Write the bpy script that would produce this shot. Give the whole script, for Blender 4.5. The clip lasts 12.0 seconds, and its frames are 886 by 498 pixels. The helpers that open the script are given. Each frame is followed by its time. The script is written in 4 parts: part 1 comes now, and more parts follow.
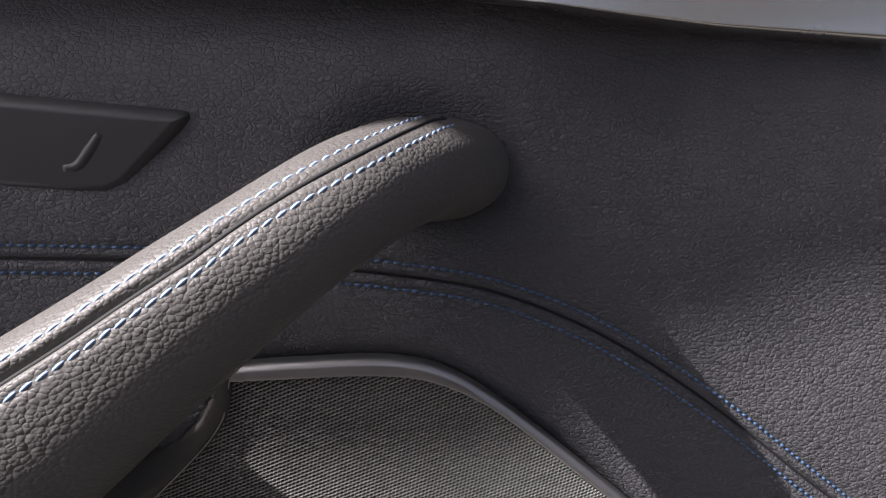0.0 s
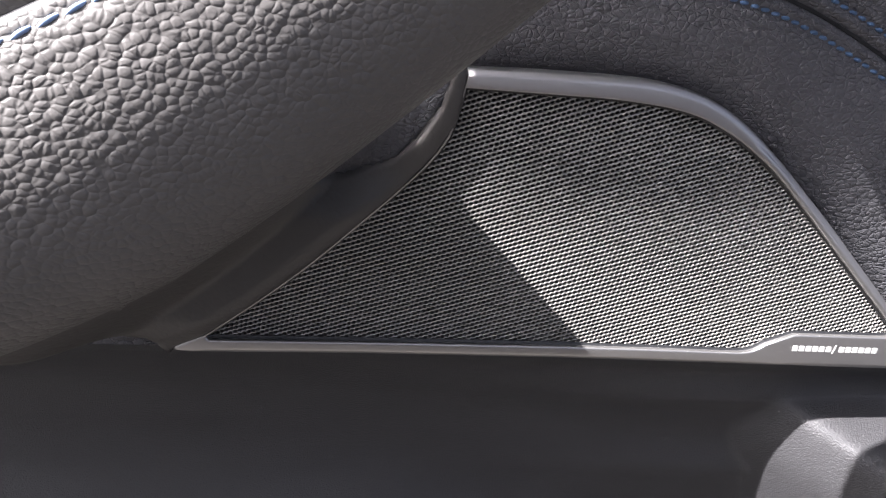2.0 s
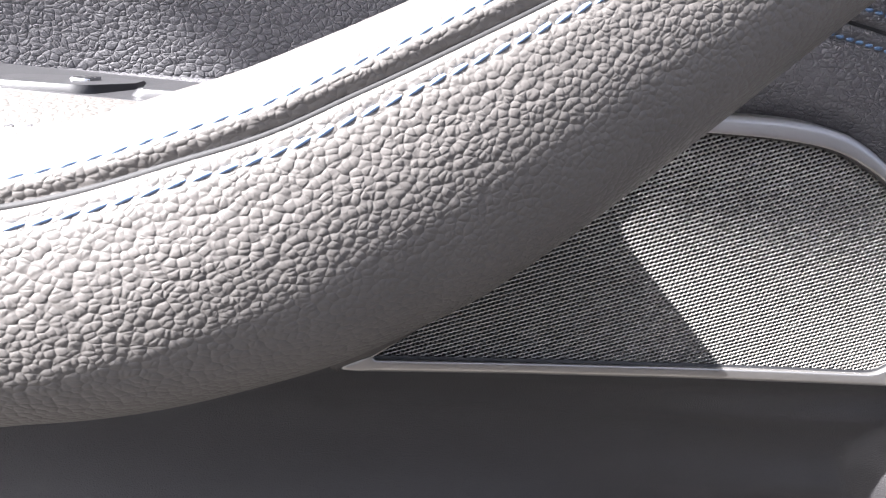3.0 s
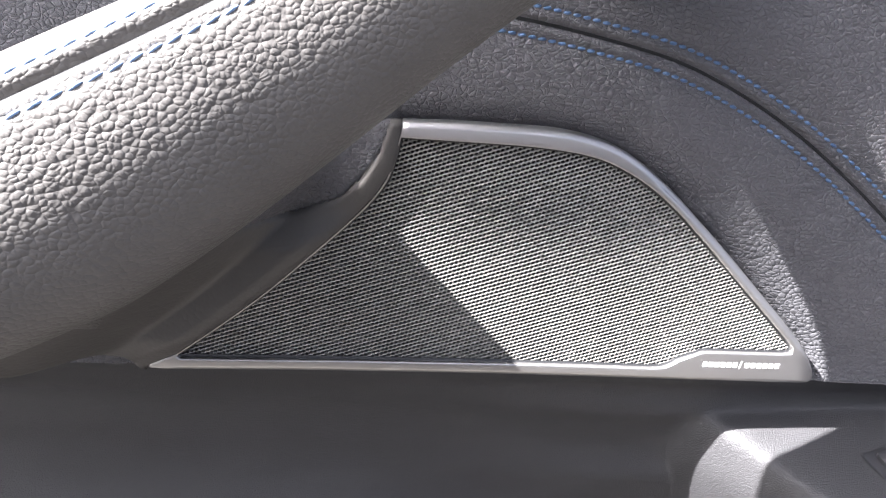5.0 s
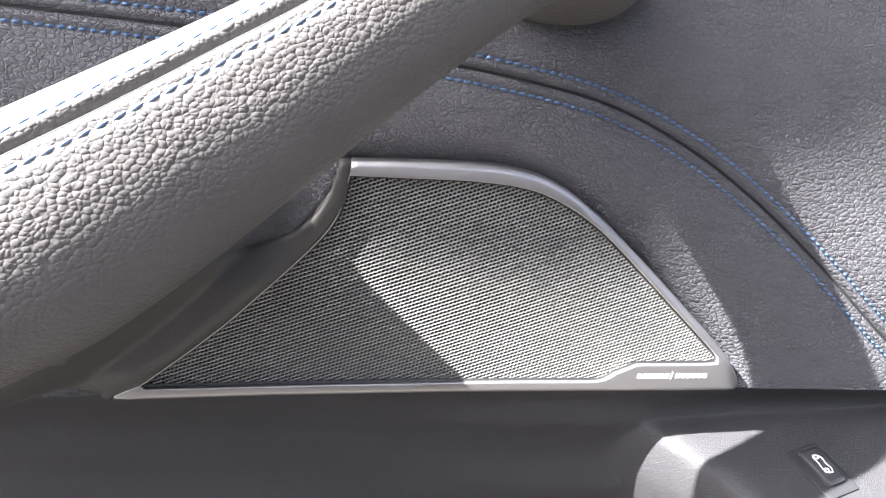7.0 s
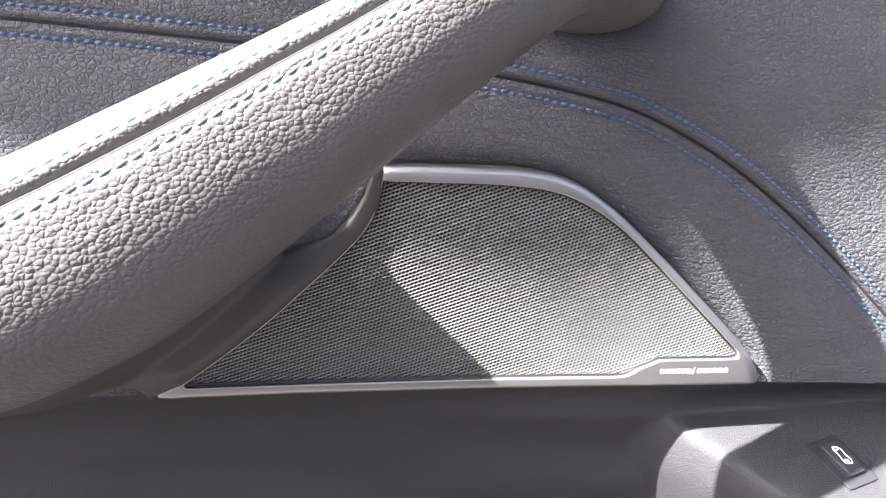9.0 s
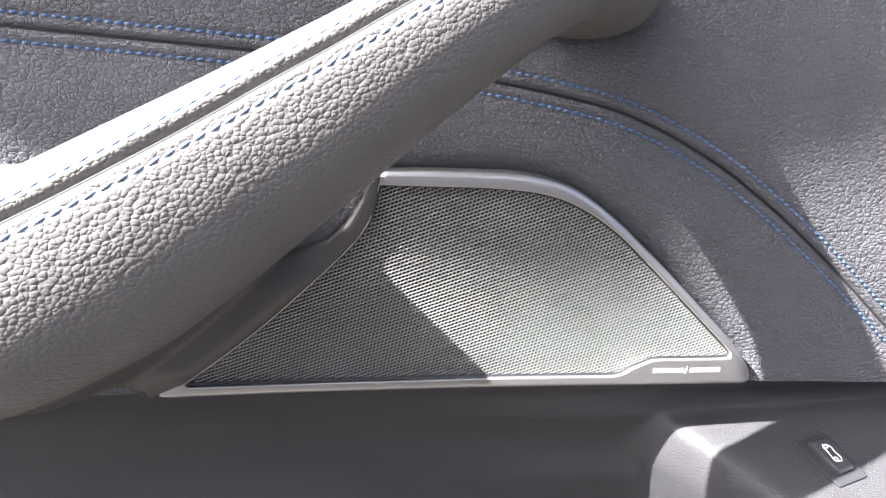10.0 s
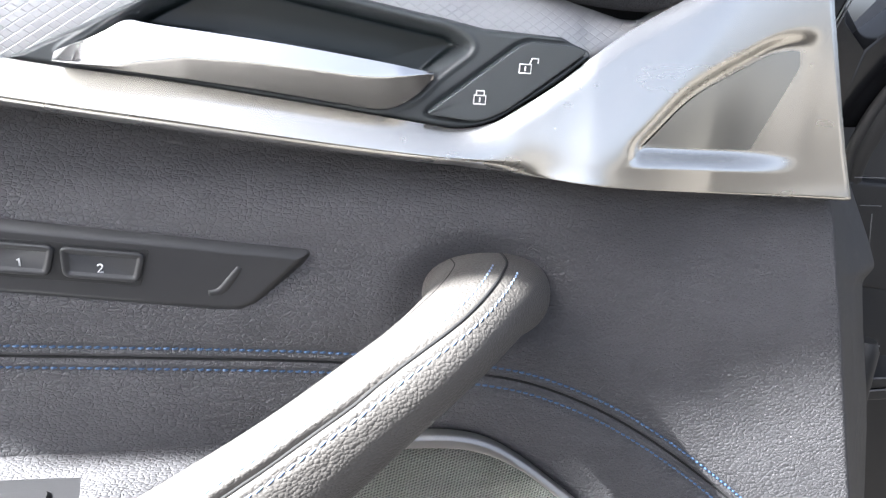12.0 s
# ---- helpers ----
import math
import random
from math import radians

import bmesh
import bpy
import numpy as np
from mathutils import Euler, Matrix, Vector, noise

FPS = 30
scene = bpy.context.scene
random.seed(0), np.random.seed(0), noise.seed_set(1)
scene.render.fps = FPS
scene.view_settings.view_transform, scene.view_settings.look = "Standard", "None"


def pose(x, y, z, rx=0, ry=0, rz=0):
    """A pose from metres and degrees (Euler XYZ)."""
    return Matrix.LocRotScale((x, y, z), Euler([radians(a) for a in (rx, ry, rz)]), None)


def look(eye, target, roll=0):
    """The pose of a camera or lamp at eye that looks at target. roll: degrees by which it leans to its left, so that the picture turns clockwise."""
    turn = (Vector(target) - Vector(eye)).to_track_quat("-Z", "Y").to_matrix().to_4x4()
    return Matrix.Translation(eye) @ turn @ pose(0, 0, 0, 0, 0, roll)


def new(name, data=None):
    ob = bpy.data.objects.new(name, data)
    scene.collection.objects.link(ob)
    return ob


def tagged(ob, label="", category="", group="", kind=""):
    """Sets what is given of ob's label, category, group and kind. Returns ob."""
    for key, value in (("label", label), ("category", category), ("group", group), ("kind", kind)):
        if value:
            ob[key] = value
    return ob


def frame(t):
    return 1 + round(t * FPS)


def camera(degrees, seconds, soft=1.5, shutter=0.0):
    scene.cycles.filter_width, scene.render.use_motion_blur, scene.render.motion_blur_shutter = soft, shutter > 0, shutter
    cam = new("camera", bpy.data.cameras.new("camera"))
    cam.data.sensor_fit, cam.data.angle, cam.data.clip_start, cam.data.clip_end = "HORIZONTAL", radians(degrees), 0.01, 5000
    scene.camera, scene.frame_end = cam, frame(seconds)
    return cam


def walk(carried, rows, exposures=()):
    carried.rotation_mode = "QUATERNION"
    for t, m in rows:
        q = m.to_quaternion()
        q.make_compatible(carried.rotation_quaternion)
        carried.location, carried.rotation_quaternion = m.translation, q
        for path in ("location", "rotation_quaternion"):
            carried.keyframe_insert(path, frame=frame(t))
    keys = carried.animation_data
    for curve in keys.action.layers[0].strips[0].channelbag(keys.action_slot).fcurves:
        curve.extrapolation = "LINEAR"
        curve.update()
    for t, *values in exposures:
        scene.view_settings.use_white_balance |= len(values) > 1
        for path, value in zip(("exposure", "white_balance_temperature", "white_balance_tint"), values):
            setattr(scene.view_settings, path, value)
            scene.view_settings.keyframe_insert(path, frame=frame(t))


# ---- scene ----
cam = camera(65.73, 12.0, 1.2)
PATH = [
    (0, (0.01532, -0.19461, 0.72632), (0.18498, 1.70999, 0.14004), -1.22),
    (0.5, (0.01546, -0.19106, 0.67794), (0.11360, 1.72392, 0.10942), -1.04),
    (1, (-0.00556, -0.17163, 0.66114), (0.20959, 1.68049, -0.06229), 1.66),
    (1.5, (-0.02504, -0.16856, 0.65895), (0.17754, 1.65208, -0.14370), 2.81),
    (2, (-0.05135, -0.16972, 0.65370), (0.10510, 1.67399, -0.10542), 4.21),
    (2.5, (-0.08003, -0.18558, 0.65373), (-0.00288, 1.69463, -0.02367), 3.95),
    (2.7, (-0.10180, -0.17836, 0.65267), (0.07122, 1.69960, -0.01317), 4.54),
    (4.3, (-0.05535, -0.19625, 0.65595), (0.06952, 1.69079, 0.00519), 4.28),
    (4.5, (-0.04721, -0.19586, 0.65931), (0.07939, 1.68626, -0.00522), 3.89),
    (5, (-0.03613, -0.19452, 0.66387), (0.11964, 1.68064, -0.01400), 3.93),
    (5.5, (-0.03302, -0.19620, 0.66123), (0.17596, 1.68942, 0.02817), 4.67),
    (6, (-0.02656, -0.19860, 0.66561), (0.22529, 1.67857, 0.02312), 5.29),
    (6.5, (-0.02306, -0.20527, 0.67141), (0.26877, 1.66467, 0.02475), 5.19),
    (7, (-0.03246, -0.20848, 0.67260), (0.22439, 1.67441, 0.04907), 3.32),
    (7.2, (-0.03490, -0.20793, 0.67074), (0.17039, 1.68860, 0.06990), 1.60),
    (9, (-0.04043, -0.21571, 0.67498), (0.19209, 1.67122, 0.05414), 2.38),
    (9.5, (-0.04094, -0.21601, 0.67863), (0.19472, 1.66217, 0.03294), 2.34),
    (10, (-0.03898, -0.21808, 0.68014), (0.18881, 1.66019, 0.03190), 2.38),
    (10.5, (-0.04219, -0.21839, 0.68120), (0.20665, 1.65827, 0.03604), 2.98),
    (11, (-0.04206, -0.22432, 0.69039), (0.22549, 1.65843, 0.07098), 2.73),
    (11.5, (-0.04185, -0.22875, 0.72163), (0.29154, 1.65199, 0.12859), 2.78),
    (12, (-0.02797, -0.23000, 0.78682), (0.28484, 1.64198, 0.15607), 2.01),
]
EXPOSURES = [(0.0, 1.83, 6200, 17), (0.5, 2.58, 6200, 17), (1.5, 2.78, 6100, 17), (2.5, 3.33, 6050, 14), (6.5, 3.98, 6050, 13), (9.5, 3.95, 6050, 13), (11.0, 3.94, 6000, 12), (12.0, 3.60, 5950, 8)]
walk(cam, [(t, look(eye, target, roll)) for t, eye, target, roll in PATH], exposures=EXPOSURES)

# ---- world, sun and exposure ----
SUN = Vector((0.684, 0.201, -0.701)).normalized()      # the way the sunlight travels
world = bpy.data.worlds.new("world")
scene.world = world
world.use_nodes = True
wn = world.node_tree
sky = wn.nodes.new("ShaderNodeTexSky")
sky.sky_type = "NISHITA"
sky.sun_disc = False
sky.air_density = 0.45
sky.dust_density = 6.0
sky.ozone_density = 0.3
sky.sun_elevation = math.asin(-SUN.z)
sky.sun_rotation = math.atan2(-SUN.x, -SUN.y)
wn.nodes["Background"].inputs["Strength"].default_value = 0.050
haze = wn.nodes.new("ShaderNodeHueSaturation")
haze.inputs["Saturation"].default_value = 0.5
wn.links.new(sky.outputs["Color"], haze.inputs["Color"])
wn.links.new(haze.outputs["Color"], wn.nodes["Background"].inputs["Color"])
sun = new("sun", bpy.data.lights.new("sun", "SUN"))
sun.data.energy = 5.0
sun.data.angle = radians(0.55)
sun.data.color = (1.0, 0.95, 0.88)
sun.rotation_euler = SUN.to_track_quat("-Z", "Y").to_euler()


# ---- materials ----
def material(name, rgb, rough=0.5, metal=0.0, spec=0.5):
    m = bpy.data.materials.new(name)
    m.use_nodes = True
    b = m.node_tree.nodes["Principled BSDF"]
    b.inputs["Base Color"].default_value = (*rgb, 1)
    b.inputs["Roughness"].default_value = rough
    b.inputs["Metallic"].default_value = metal
    b.inputs["Specular IOR Level"].default_value = spec
    return m


def node(m, kind, **values):
    n = m.node_tree.nodes.new(kind)
    for key, value in values.items():
        n.inputs[key].default_value = value
    return n


def wire(m, a, b):
    m.node_tree.links.new(a, b)


def coords(m):
    return m.node_tree.nodes.new("ShaderNodeTexCoord").outputs["Object"]


def mapped(m, value, a0, a1, b0, b1):
    n = m.node_tree.nodes.new("ShaderNodeMapRange")
    for key, v in zip(("From Min", "From Max", "To Min", "To Max"), (a0, a1, b0, b1)):
        n.inputs[key].default_value = v
    wire(m, value, n.inputs["Value"])
    return n.outputs["Result"]


def mottled(m, rgb, scale, amount):
    """Varies the base colour with soft noise."""
    b = m.node_tree.nodes["Principled BSDF"]
    n = node(m, "ShaderNodeTexNoise", Scale=scale, Detail=4.0, Roughness=0.6)
    wire(m, coords(m), n.inputs["Vector"])
    mix = m.node_tree.nodes.new("ShaderNodeMix")
    mix.data_type = "RGBA"
    mix.inputs[6].default_value = (*[c * (1 - amount) for c in rgb], 1)
    mix.inputs[7].default_value = (*[c * (1 + amount) for c in rgb], 1)
    wire(m, n.outputs["Fac"], mix.inputs[0])
    wire(m, mix.outputs[2], b.inputs["Base Color"])


def bumped(m, height, distance, strength=1.0):
    b = m.node_tree.nodes["Principled BSDF"]
    n = node(m, "ShaderNodeBump", Strength=strength, Distance=distance)
    wire(m, height, n.inputs["Height"])
    wire(m, n.outputs["Normal"], b.inputs["Normal"])


def leather(name, rgb, cells, depth, rough=0.5, stretch=(1, 1, 1), edge=0.15, plump=1.6, wander=0.9, uneven=0.25, soft=0.22, crisp=1.0):
    """Pebbled leather: low rounded cells of uneven size between narrow creases, with fine pores."""
    m = material(name, rgb, rough, 0.0, 0.34)
    mottled(m, rgb, 60, 0.13)
    nt = m.node_tree
    mp = nt.nodes.new("ShaderNodeMapping")
    mp.inputs["Scale"].default_value = stretch
    wire(m, coords(m), mp.inputs["Vector"])
    warp = node(m, "ShaderNodeTexNoise", Scale=cells * 0.45, Detail=2.0)
    wire(m, mp.outputs["Vector"], warp.inputs["Vector"])
    off = nt.nodes.new("ShaderNodeVectorMath")
    off.operation = "MULTIPLY_ADD"
    k = wander / cells
    off.inputs[1].default_value = (k, k, k)
    wire(m, warp.outputs["Color"], off.inputs[0])
    wire(m, mp.outputs["Vector"], off.inputs[2])

    def math_node(op, a, b, c=None):
        n = nt.nodes.new("ShaderNodeMath")
        n.operation = op
        for i, v in enumerate((a, b, c)):
            if isinstance(v, (int, float)):
                n.inputs[i].default_value = v
            elif v is not None:
                wire(m, v, n.inputs[i])
        return n.outputs["Value"]

    def crease(scale, wide):
        vor = node(m, "ShaderNodeTexVoronoi", Scale=scale)
        vor.feature = "DISTANCE_TO_EDGE"
        wire(m, off.outputs["Vector"], vor.inputs["Vector"])
        ramp = nt.nodes.new("ShaderNodeMapRange")
        ramp.interpolation_type = "SMOOTHSTEP"
        ramp.inputs["From Max"].default_value = wide
        wire(m, vor.outputs["Distance"], ramp.inputs["Value"])
        return ramp.outputs["Result"]

    main = crease(cells, edge)
    minor = crease(cells * 1.8, edge)
    round_cell = node(m, "ShaderNodeTexVoronoi", Scale=cells)
    round_cell.feature = "SMOOTH_F1"
    round_cell.inputs["Smoothness"].default_value = soft
    wire(m, off.outputs["Vector"], round_cell.inputs["Vector"])
    dome = math_node("POWER", round_cell.outputs["Distance"], 2.0)
    low = node(m, "ShaderNodeTexNoise", Scale=cells * 0.22, Detail=2.0, Roughness=0.5)
    wire(m, mp.outputs["Vector"], low.inputs["Vector"])
    fine = node(m, "ShaderNodeTexNoise", Scale=cells * 3.0, Detail=2.0, Roughness=0.6)
    wire(m, mp.outputs["Vector"], fine.inputs["Vector"])
    some = mapped(m, low.outputs["Fac"], 0.38, 0.62, 0.55, 1.0)
    h = math_node("MULTIPLY", math_node("MULTIPLY", main, some), crisp)
    h = math_node("MULTIPLY_ADD", minor, uneven, h)
    h = math_node("MULTIPLY_ADD", dome, -plump, h)
    h = math_node("MULTIPLY_ADD", fine.outputs["Fac"], 0.10, h)
    bumped(m, h, depth)
    return m


def plastic(name, rgb, rough, grain=900, depth=0.00012):
    m = material(name, rgb, rough)
    mottled(m, rgb, 40, 0.18)
    n = node(m, "ShaderNodeTexNoise", Scale=grain, Detail=2.0, Roughness=0.7)
    wire(m, coords(m), n.inputs["Vector"])
    bumped(m, n.outputs["Fac"], depth)
    return m


def metal(name, rgb, rough, stretch, depth=0.00003):
    """Brushed or satin metal: fine streaks along the axis with the small scale."""
    m = material(name, rgb, rough, 1.0)
    mp = m.node_tree.nodes.new("ShaderNodeMapping")
    mp.inputs["Scale"].default_value = stretch
    wire(m, coords(m), mp.inputs["Vector"])
    n = node(m, "ShaderNodeTexNoise", Scale=1.0, Detail=4.0, Roughness=0.7)
    wire(m, mp.outputs["Vector"], n.inputs["Vector"])
    wire(m, mapped(m, n.outputs["Fac"], 0.3, 0.7, rough * 0.97, rough * 1.03), m.node_tree.nodes["Principled BSDF"].inputs["Roughness"])
    if depth:
        bumped(m, n.outputs["Fac"], depth)
    return m


PANEL_LEATHER = leather("panel_leather", (0.065, 0.064, 0.069), 640, 0.00029, 0.72, (0.80, 1.0, 1.10), 0.15, 1.2, 1.2, 0.15)
GRIP_LEATHER = leather("grip_leather", (0.078, 0.073, 0.069), 900, 0.000085, 0.53, (0.90, 1.0, 1.08), 0.26, 2.6, 0.8, 0.05, 0.28, 0.48)
ARM_LEATHER = leather("arm_leather", (0.058, 0.054, 0.050), 700, 0.00004, 0.52, (1, 1, 1), 0.45, 2.0, 1.3, 0.05, 0.5, 0.2)
GRAINED_PLASTIC = plastic("grained_plastic", (0.029, 0.0285, 0.030), 0.45, 1900, 0.00040)
GRAINED_PLASTIC.node_tree.nodes["Principled BSDF"].inputs["Specular IOR Level"].default_value = 0.42


def dusty(m, scale, size, rgb):
    """Scatters tiny pale specks of dust over a material's base colour."""
    b = m.node_tree.nodes["Principled BSDF"]
    under = b.inputs["Base Color"].links[0].from_socket
    v = node(m, "ShaderNodeTexVoronoi", Scale=scale)
    wire(m, coords(m), v.inputs["Vector"])
    n = node(m, "ShaderNodeTexNoise", Scale=35.0, Detail=1.0)
    wire(m, coords(m), n.inputs["Vector"])
    spot = mapped(m, v.outputs["Distance"], size, size * 0.5, 0.0, 1.0)
    some = mapped(m, n.outputs["Fac"], 0.52, 0.60, 0.0, 0.8)
    both = m.node_tree.nodes.new("ShaderNodeMath")
    both.operation = "MULTIPLY"
    wire(m, spot, both.inputs[0])
    wire(m, some, both.inputs[1])
    mix = m.node_tree.nodes.new("ShaderNodeMix")
    mix.data_type = "RGBA"
    mix.inputs[7].default_value = (*rgb, 1)
    wire(m, under, mix.inputs[6])
    wire(m, both.outputs["Value"], mix.inputs[0])
    wire(m, mix.outputs[2], b.inputs["Base Color"])


dusty(GRAINED_PLASTIC, 170.0, 0.05, (0.30, 0.30, 0.29))
SWITCH_PLASTIC = plastic("switch_plastic", (0.022, 0.022, 0.024), 0.42, 2500, 0.00003)
BEZEL_GREY = plastic("bezel_grey", (0.066, 0.072, 0.076), 0.36, 1800, 0.00003)
BLACK_PLASTIC = plastic("black_plastic", (0.010, 0.010, 0.011), 0.5, 600, 0.0001)
KEY_PLASTIC = plastic("key_plastic", (0.030, 0.030, 0.032), 0.28, 2500, 0.00001)
GLOSS_BLACK = plastic("gloss_black", (0.008, 0.008, 0.009), 0.2, 300, 0.00001)
POCKET_BLACK = plastic("pocket_black", (0.010, 0.015, 0.017), 0.30, 900, 0.00001)
RUBBER = plastic("rubber", (0.012, 0.011, 0.010), 0.75, 500, 0.0002)
SATIN = metal("satin_metal", (0.37, 0.36, 0.355), 0.42, (900, 900, 900), 0.000003)
SATIN.node_tree.nodes["Principled BSDF"].inputs["Metallic"].default_value = 0.92
ALUMINIUM = metal("brushed_aluminium", (0.72, 0.70, 0.66), 0.27, (15, 40, 40), 0.0)
REFLECTION_METAL = metal("reflection_metal", (0.50, 0.505, 0.49), 0.30, (60, 400, 900), 0.000004)
CHROME = metal("satin_chrome", (0.80, 0.80, 0.80), 0.16, (80, 600, 600), 0.00001)
MESH_METAL = plastic("grille_paint", (0.285, 0.278, 0.262), 0.44, 1500, 0.00003)
MESH_METAL.node_tree.nodes["Principled BSDF"].inputs["Metallic"].default_value = 0.7
BLUE_THREAD = plastic("blue_thread", (0.042, 0.085, 0.165), 0.6, 2500, 0.000008)
PALE_THREAD = plastic("pale_blue_thread", (0.22, 0.31, 0.50), 0.6, 2500, 0.000008)
CREASE = material("crease", (0.006, 0.006, 0.007), 0.8)
MARK_PRINT = material("silver_print", (0.34, 0.34, 0.33), 0.5)
PRINT = material("white_print", (0.75, 0.75, 0.75), 0.5)
CONCRETE = plastic("asphalt", (0.048, 0.043, 0.037), 0.85, 60, 0.002)
SHADE_CLOTH = plastic("shade_cloth", (0.075, 0.068, 0.060), 0.8, 400, 0.0004)
WIRE_GREY = plastic("bare_edge", (0.10, 0.10, 0.105), 0.4, 800, 0.00005)


# ---- building helpers ----
def part(name, bm, mat, parent=None, label="", smooth=True):
    """Links a bmesh as one mesh object."""
    me = bpy.data.meshes.new(name)
    bm.to_mesh(me)
    bm.free()
    return mesh_part(name, me, mat, parent, label, smooth)


def mesh_part(name, me, mat, parent=None, label="", smooth=True):
    if mat:
        me.materials.append(mat)
    for p in me.polygons:
        p.use_smooth = smooth
    ob = new(name, me)
    if parent:
        ob.parent = parent
    if label:
        ob["label"] = label
    return ob


def data_part(name, verts, faces, mat, parent=None, label="", smooth=True):
    me = bpy.data.meshes.new(name)
    me.from_pydata([tuple(map(float, v)) for v in verts], [], [tuple(map(int, f)) for f in faces])
    me.update()
    return mesh_part(name, me, mat, parent, label, smooth)


def grid_faces(rows, cols, closed=False):
    f = []
    n = cols if closed else cols - 1
    for i in range(rows - 1):
        for j in range(n):
            k = (j + 1) % cols
            f.append((i * cols + j, i * cols + k, (i + 1) * cols + k, (i + 1) * cols + j))
    return f


def thing(name, label, category, group="", at=(0, 0, 0)):
    e = new(name)
    e.empty_display_size = 0.02
    return tagged(e, label, category, group)


def spline(pts, count):
    """A smooth curve through points of any dimension, evenly spaced."""
    p = np.array(pts, float)
    p = np.vstack([2 * p[0] - p[1], p, 2 * p[-1] - p[-2]])
    out = []
    for i in range(1, len(p) - 2):
        a, b, c, d = p[i - 1:i + 3]
        for t in np.linspace(0, 1, 24, endpoint=False):
            out.append(0.5 * (2 * b + (c - a) * t + (2 * a - 5 * b + 4 * c - d) * t * t + (3 * b - a - 3 * c + d) * t ** 3))
    out.append(p[-2])
    out = np.array(out)
    k = min(3, out.shape[1])
    s = np.concatenate([[0], np.cumsum(np.linalg.norm(np.diff(out[:, :k], axis=0), axis=1))])
    u = np.linspace(0, s[-1], count)
    return np.stack([np.interp(u, s, out[:, j]) for j in range(out.shape[1])], 1)


def smooth(a, b, x):
    t = np.clip((np.asarray(x, float) - a) / (b - a), 0, 1)
    return t * t * (3 - 2 * t)


def gap(px, pz, line):
    """Distance from points to a polyline in the plane of the door."""
    best = np.full(np.shape(px), 1e9)
    for (ax, az), (bx, bz) in zip(line[:-1], line[1:]):
        ux, uz = bx - ax, bz - az
        t = np.clip(((px - ax) * ux + (pz - az) * uz) / (ux * ux + uz * uz + 1e-12), 0, 1)
        best = np.minimum(best, np.hypot(px - ax - t * ux, pz - az - t * uz))
    return best


def inside(px, pz, ring):
    hit = np.zeros(np.shape(px), bool)
    for (ax, az), (bx, bz) in zip(ring, np.roll(ring, -1, axis=0)):
        cross = ((az > pz) != (bz > pz)) & (px < (bx - ax) * (pz - az) / (bz - az + 1e-12) + ax)
        hit ^= cross
    return hit


def depth_in(px, pz, ring):
    """Signed distance: positive inside a closed outline."""
    ring = np.asarray(ring)
    d = gap(px, pz, np.vstack([ring, ring[:1]]))
    return np.where(inside(px, pz, ring), d, -d)


def tube(path, radius, sides=10, caps=True):
    """Vertices and faces of a round bar along a path."""
    p = np.array(path, float)
    r = np.broadcast_to(np.asarray(radius, float), (len(p),))
    t = np.gradient(p, axis=0)
    t /= np.linalg.norm(t, axis=1)[:, None]
    ref = np.array([0.0, -1.0, 0.0]) if abs(t[0][1]) < 0.8 else np.array([0.0, 0.0, 1.0])
    v = []
    for c, d, q in zip(p, t, r):
        a = ref - d * ref.dot(d)
        a /= np.linalg.norm(a)
        b = np.cross(d, a)
        for k in range(sides):
            w = 2 * math.pi * k / sides
            v.append(c + q * (math.cos(w) * a + math.sin(w) * b))
    f = grid_faces(len(p), sides, True)
    if caps:
        f.append(tuple(range(sides))[::-1])
        f.append(tuple(range((len(p) - 1) * sides, len(p) * sides)))
    return v, f


def plate(ring, front, back, bevel=0.0008, steps=3):
    """A slab with an outline in the plane of the door, its front edge rounded. front and back are depths."""
    ring = np.asarray(ring, float)
    n = len(ring)
    nxt, prv = np.roll(ring, -1, axis=0), np.roll(ring, 1, axis=0)
    t = nxt - prv
    t /= np.linalg.norm(t, axis=1)[:, None] + 1e-12
    area = 0.5 * np.sum(ring[:, 0] * nxt[:, 1] - nxt[:, 0] * ring[:, 1])
    inward = np.stack([-t[:, 1], t[:, 0]], 1) * (1 if area > 0 else -1)
    v = [(x, back, z) for x, z in ring]
    loops = [list(range(n))]
    for i in range(steps + 1):
        w = 0.5 * math.pi * i / steps
        s = ring + inward * bevel * (1 - math.cos(w))
        base = len(v)
        v += [(x, front + bevel * (1 - math.sin(w)), z) for x, z in s]
        loops.append(list(range(base, base + n)))
    f = []
    for a, b in zip(loops[:-1], loops[1:]):
        for i in range(n):
            j = (i + 1) % n
            f.append((a[i], a[j], b[j], b[i]))
    c = np.mean(ring, 0)
    d, e = ring - c, nxt - c
    turn = d[:, 0] * e[:, 1] - d[:, 1] * e[:, 0]
    if (turn > -1e-9).all() or (turn < 1e-9).all():
        base = len(v)
        v += [(x + (c[0] - x) * 0.06, front, z + (c[1] - z) * 0.06) for x, z in s]
        f += [(loops[-1][i], loops[-1][(i + 1) % n], base + (i + 1) % n, base + i) for i in range(n)]
        v.append((c[0], front, c[1]))
        f += [(base + i, base + (i + 1) % n, len(v) - 1) for i in range(n)]
    else:
        f.append(tuple(loops[-1]))
    f.append(tuple(loops[0][::-1]))
    return v, f


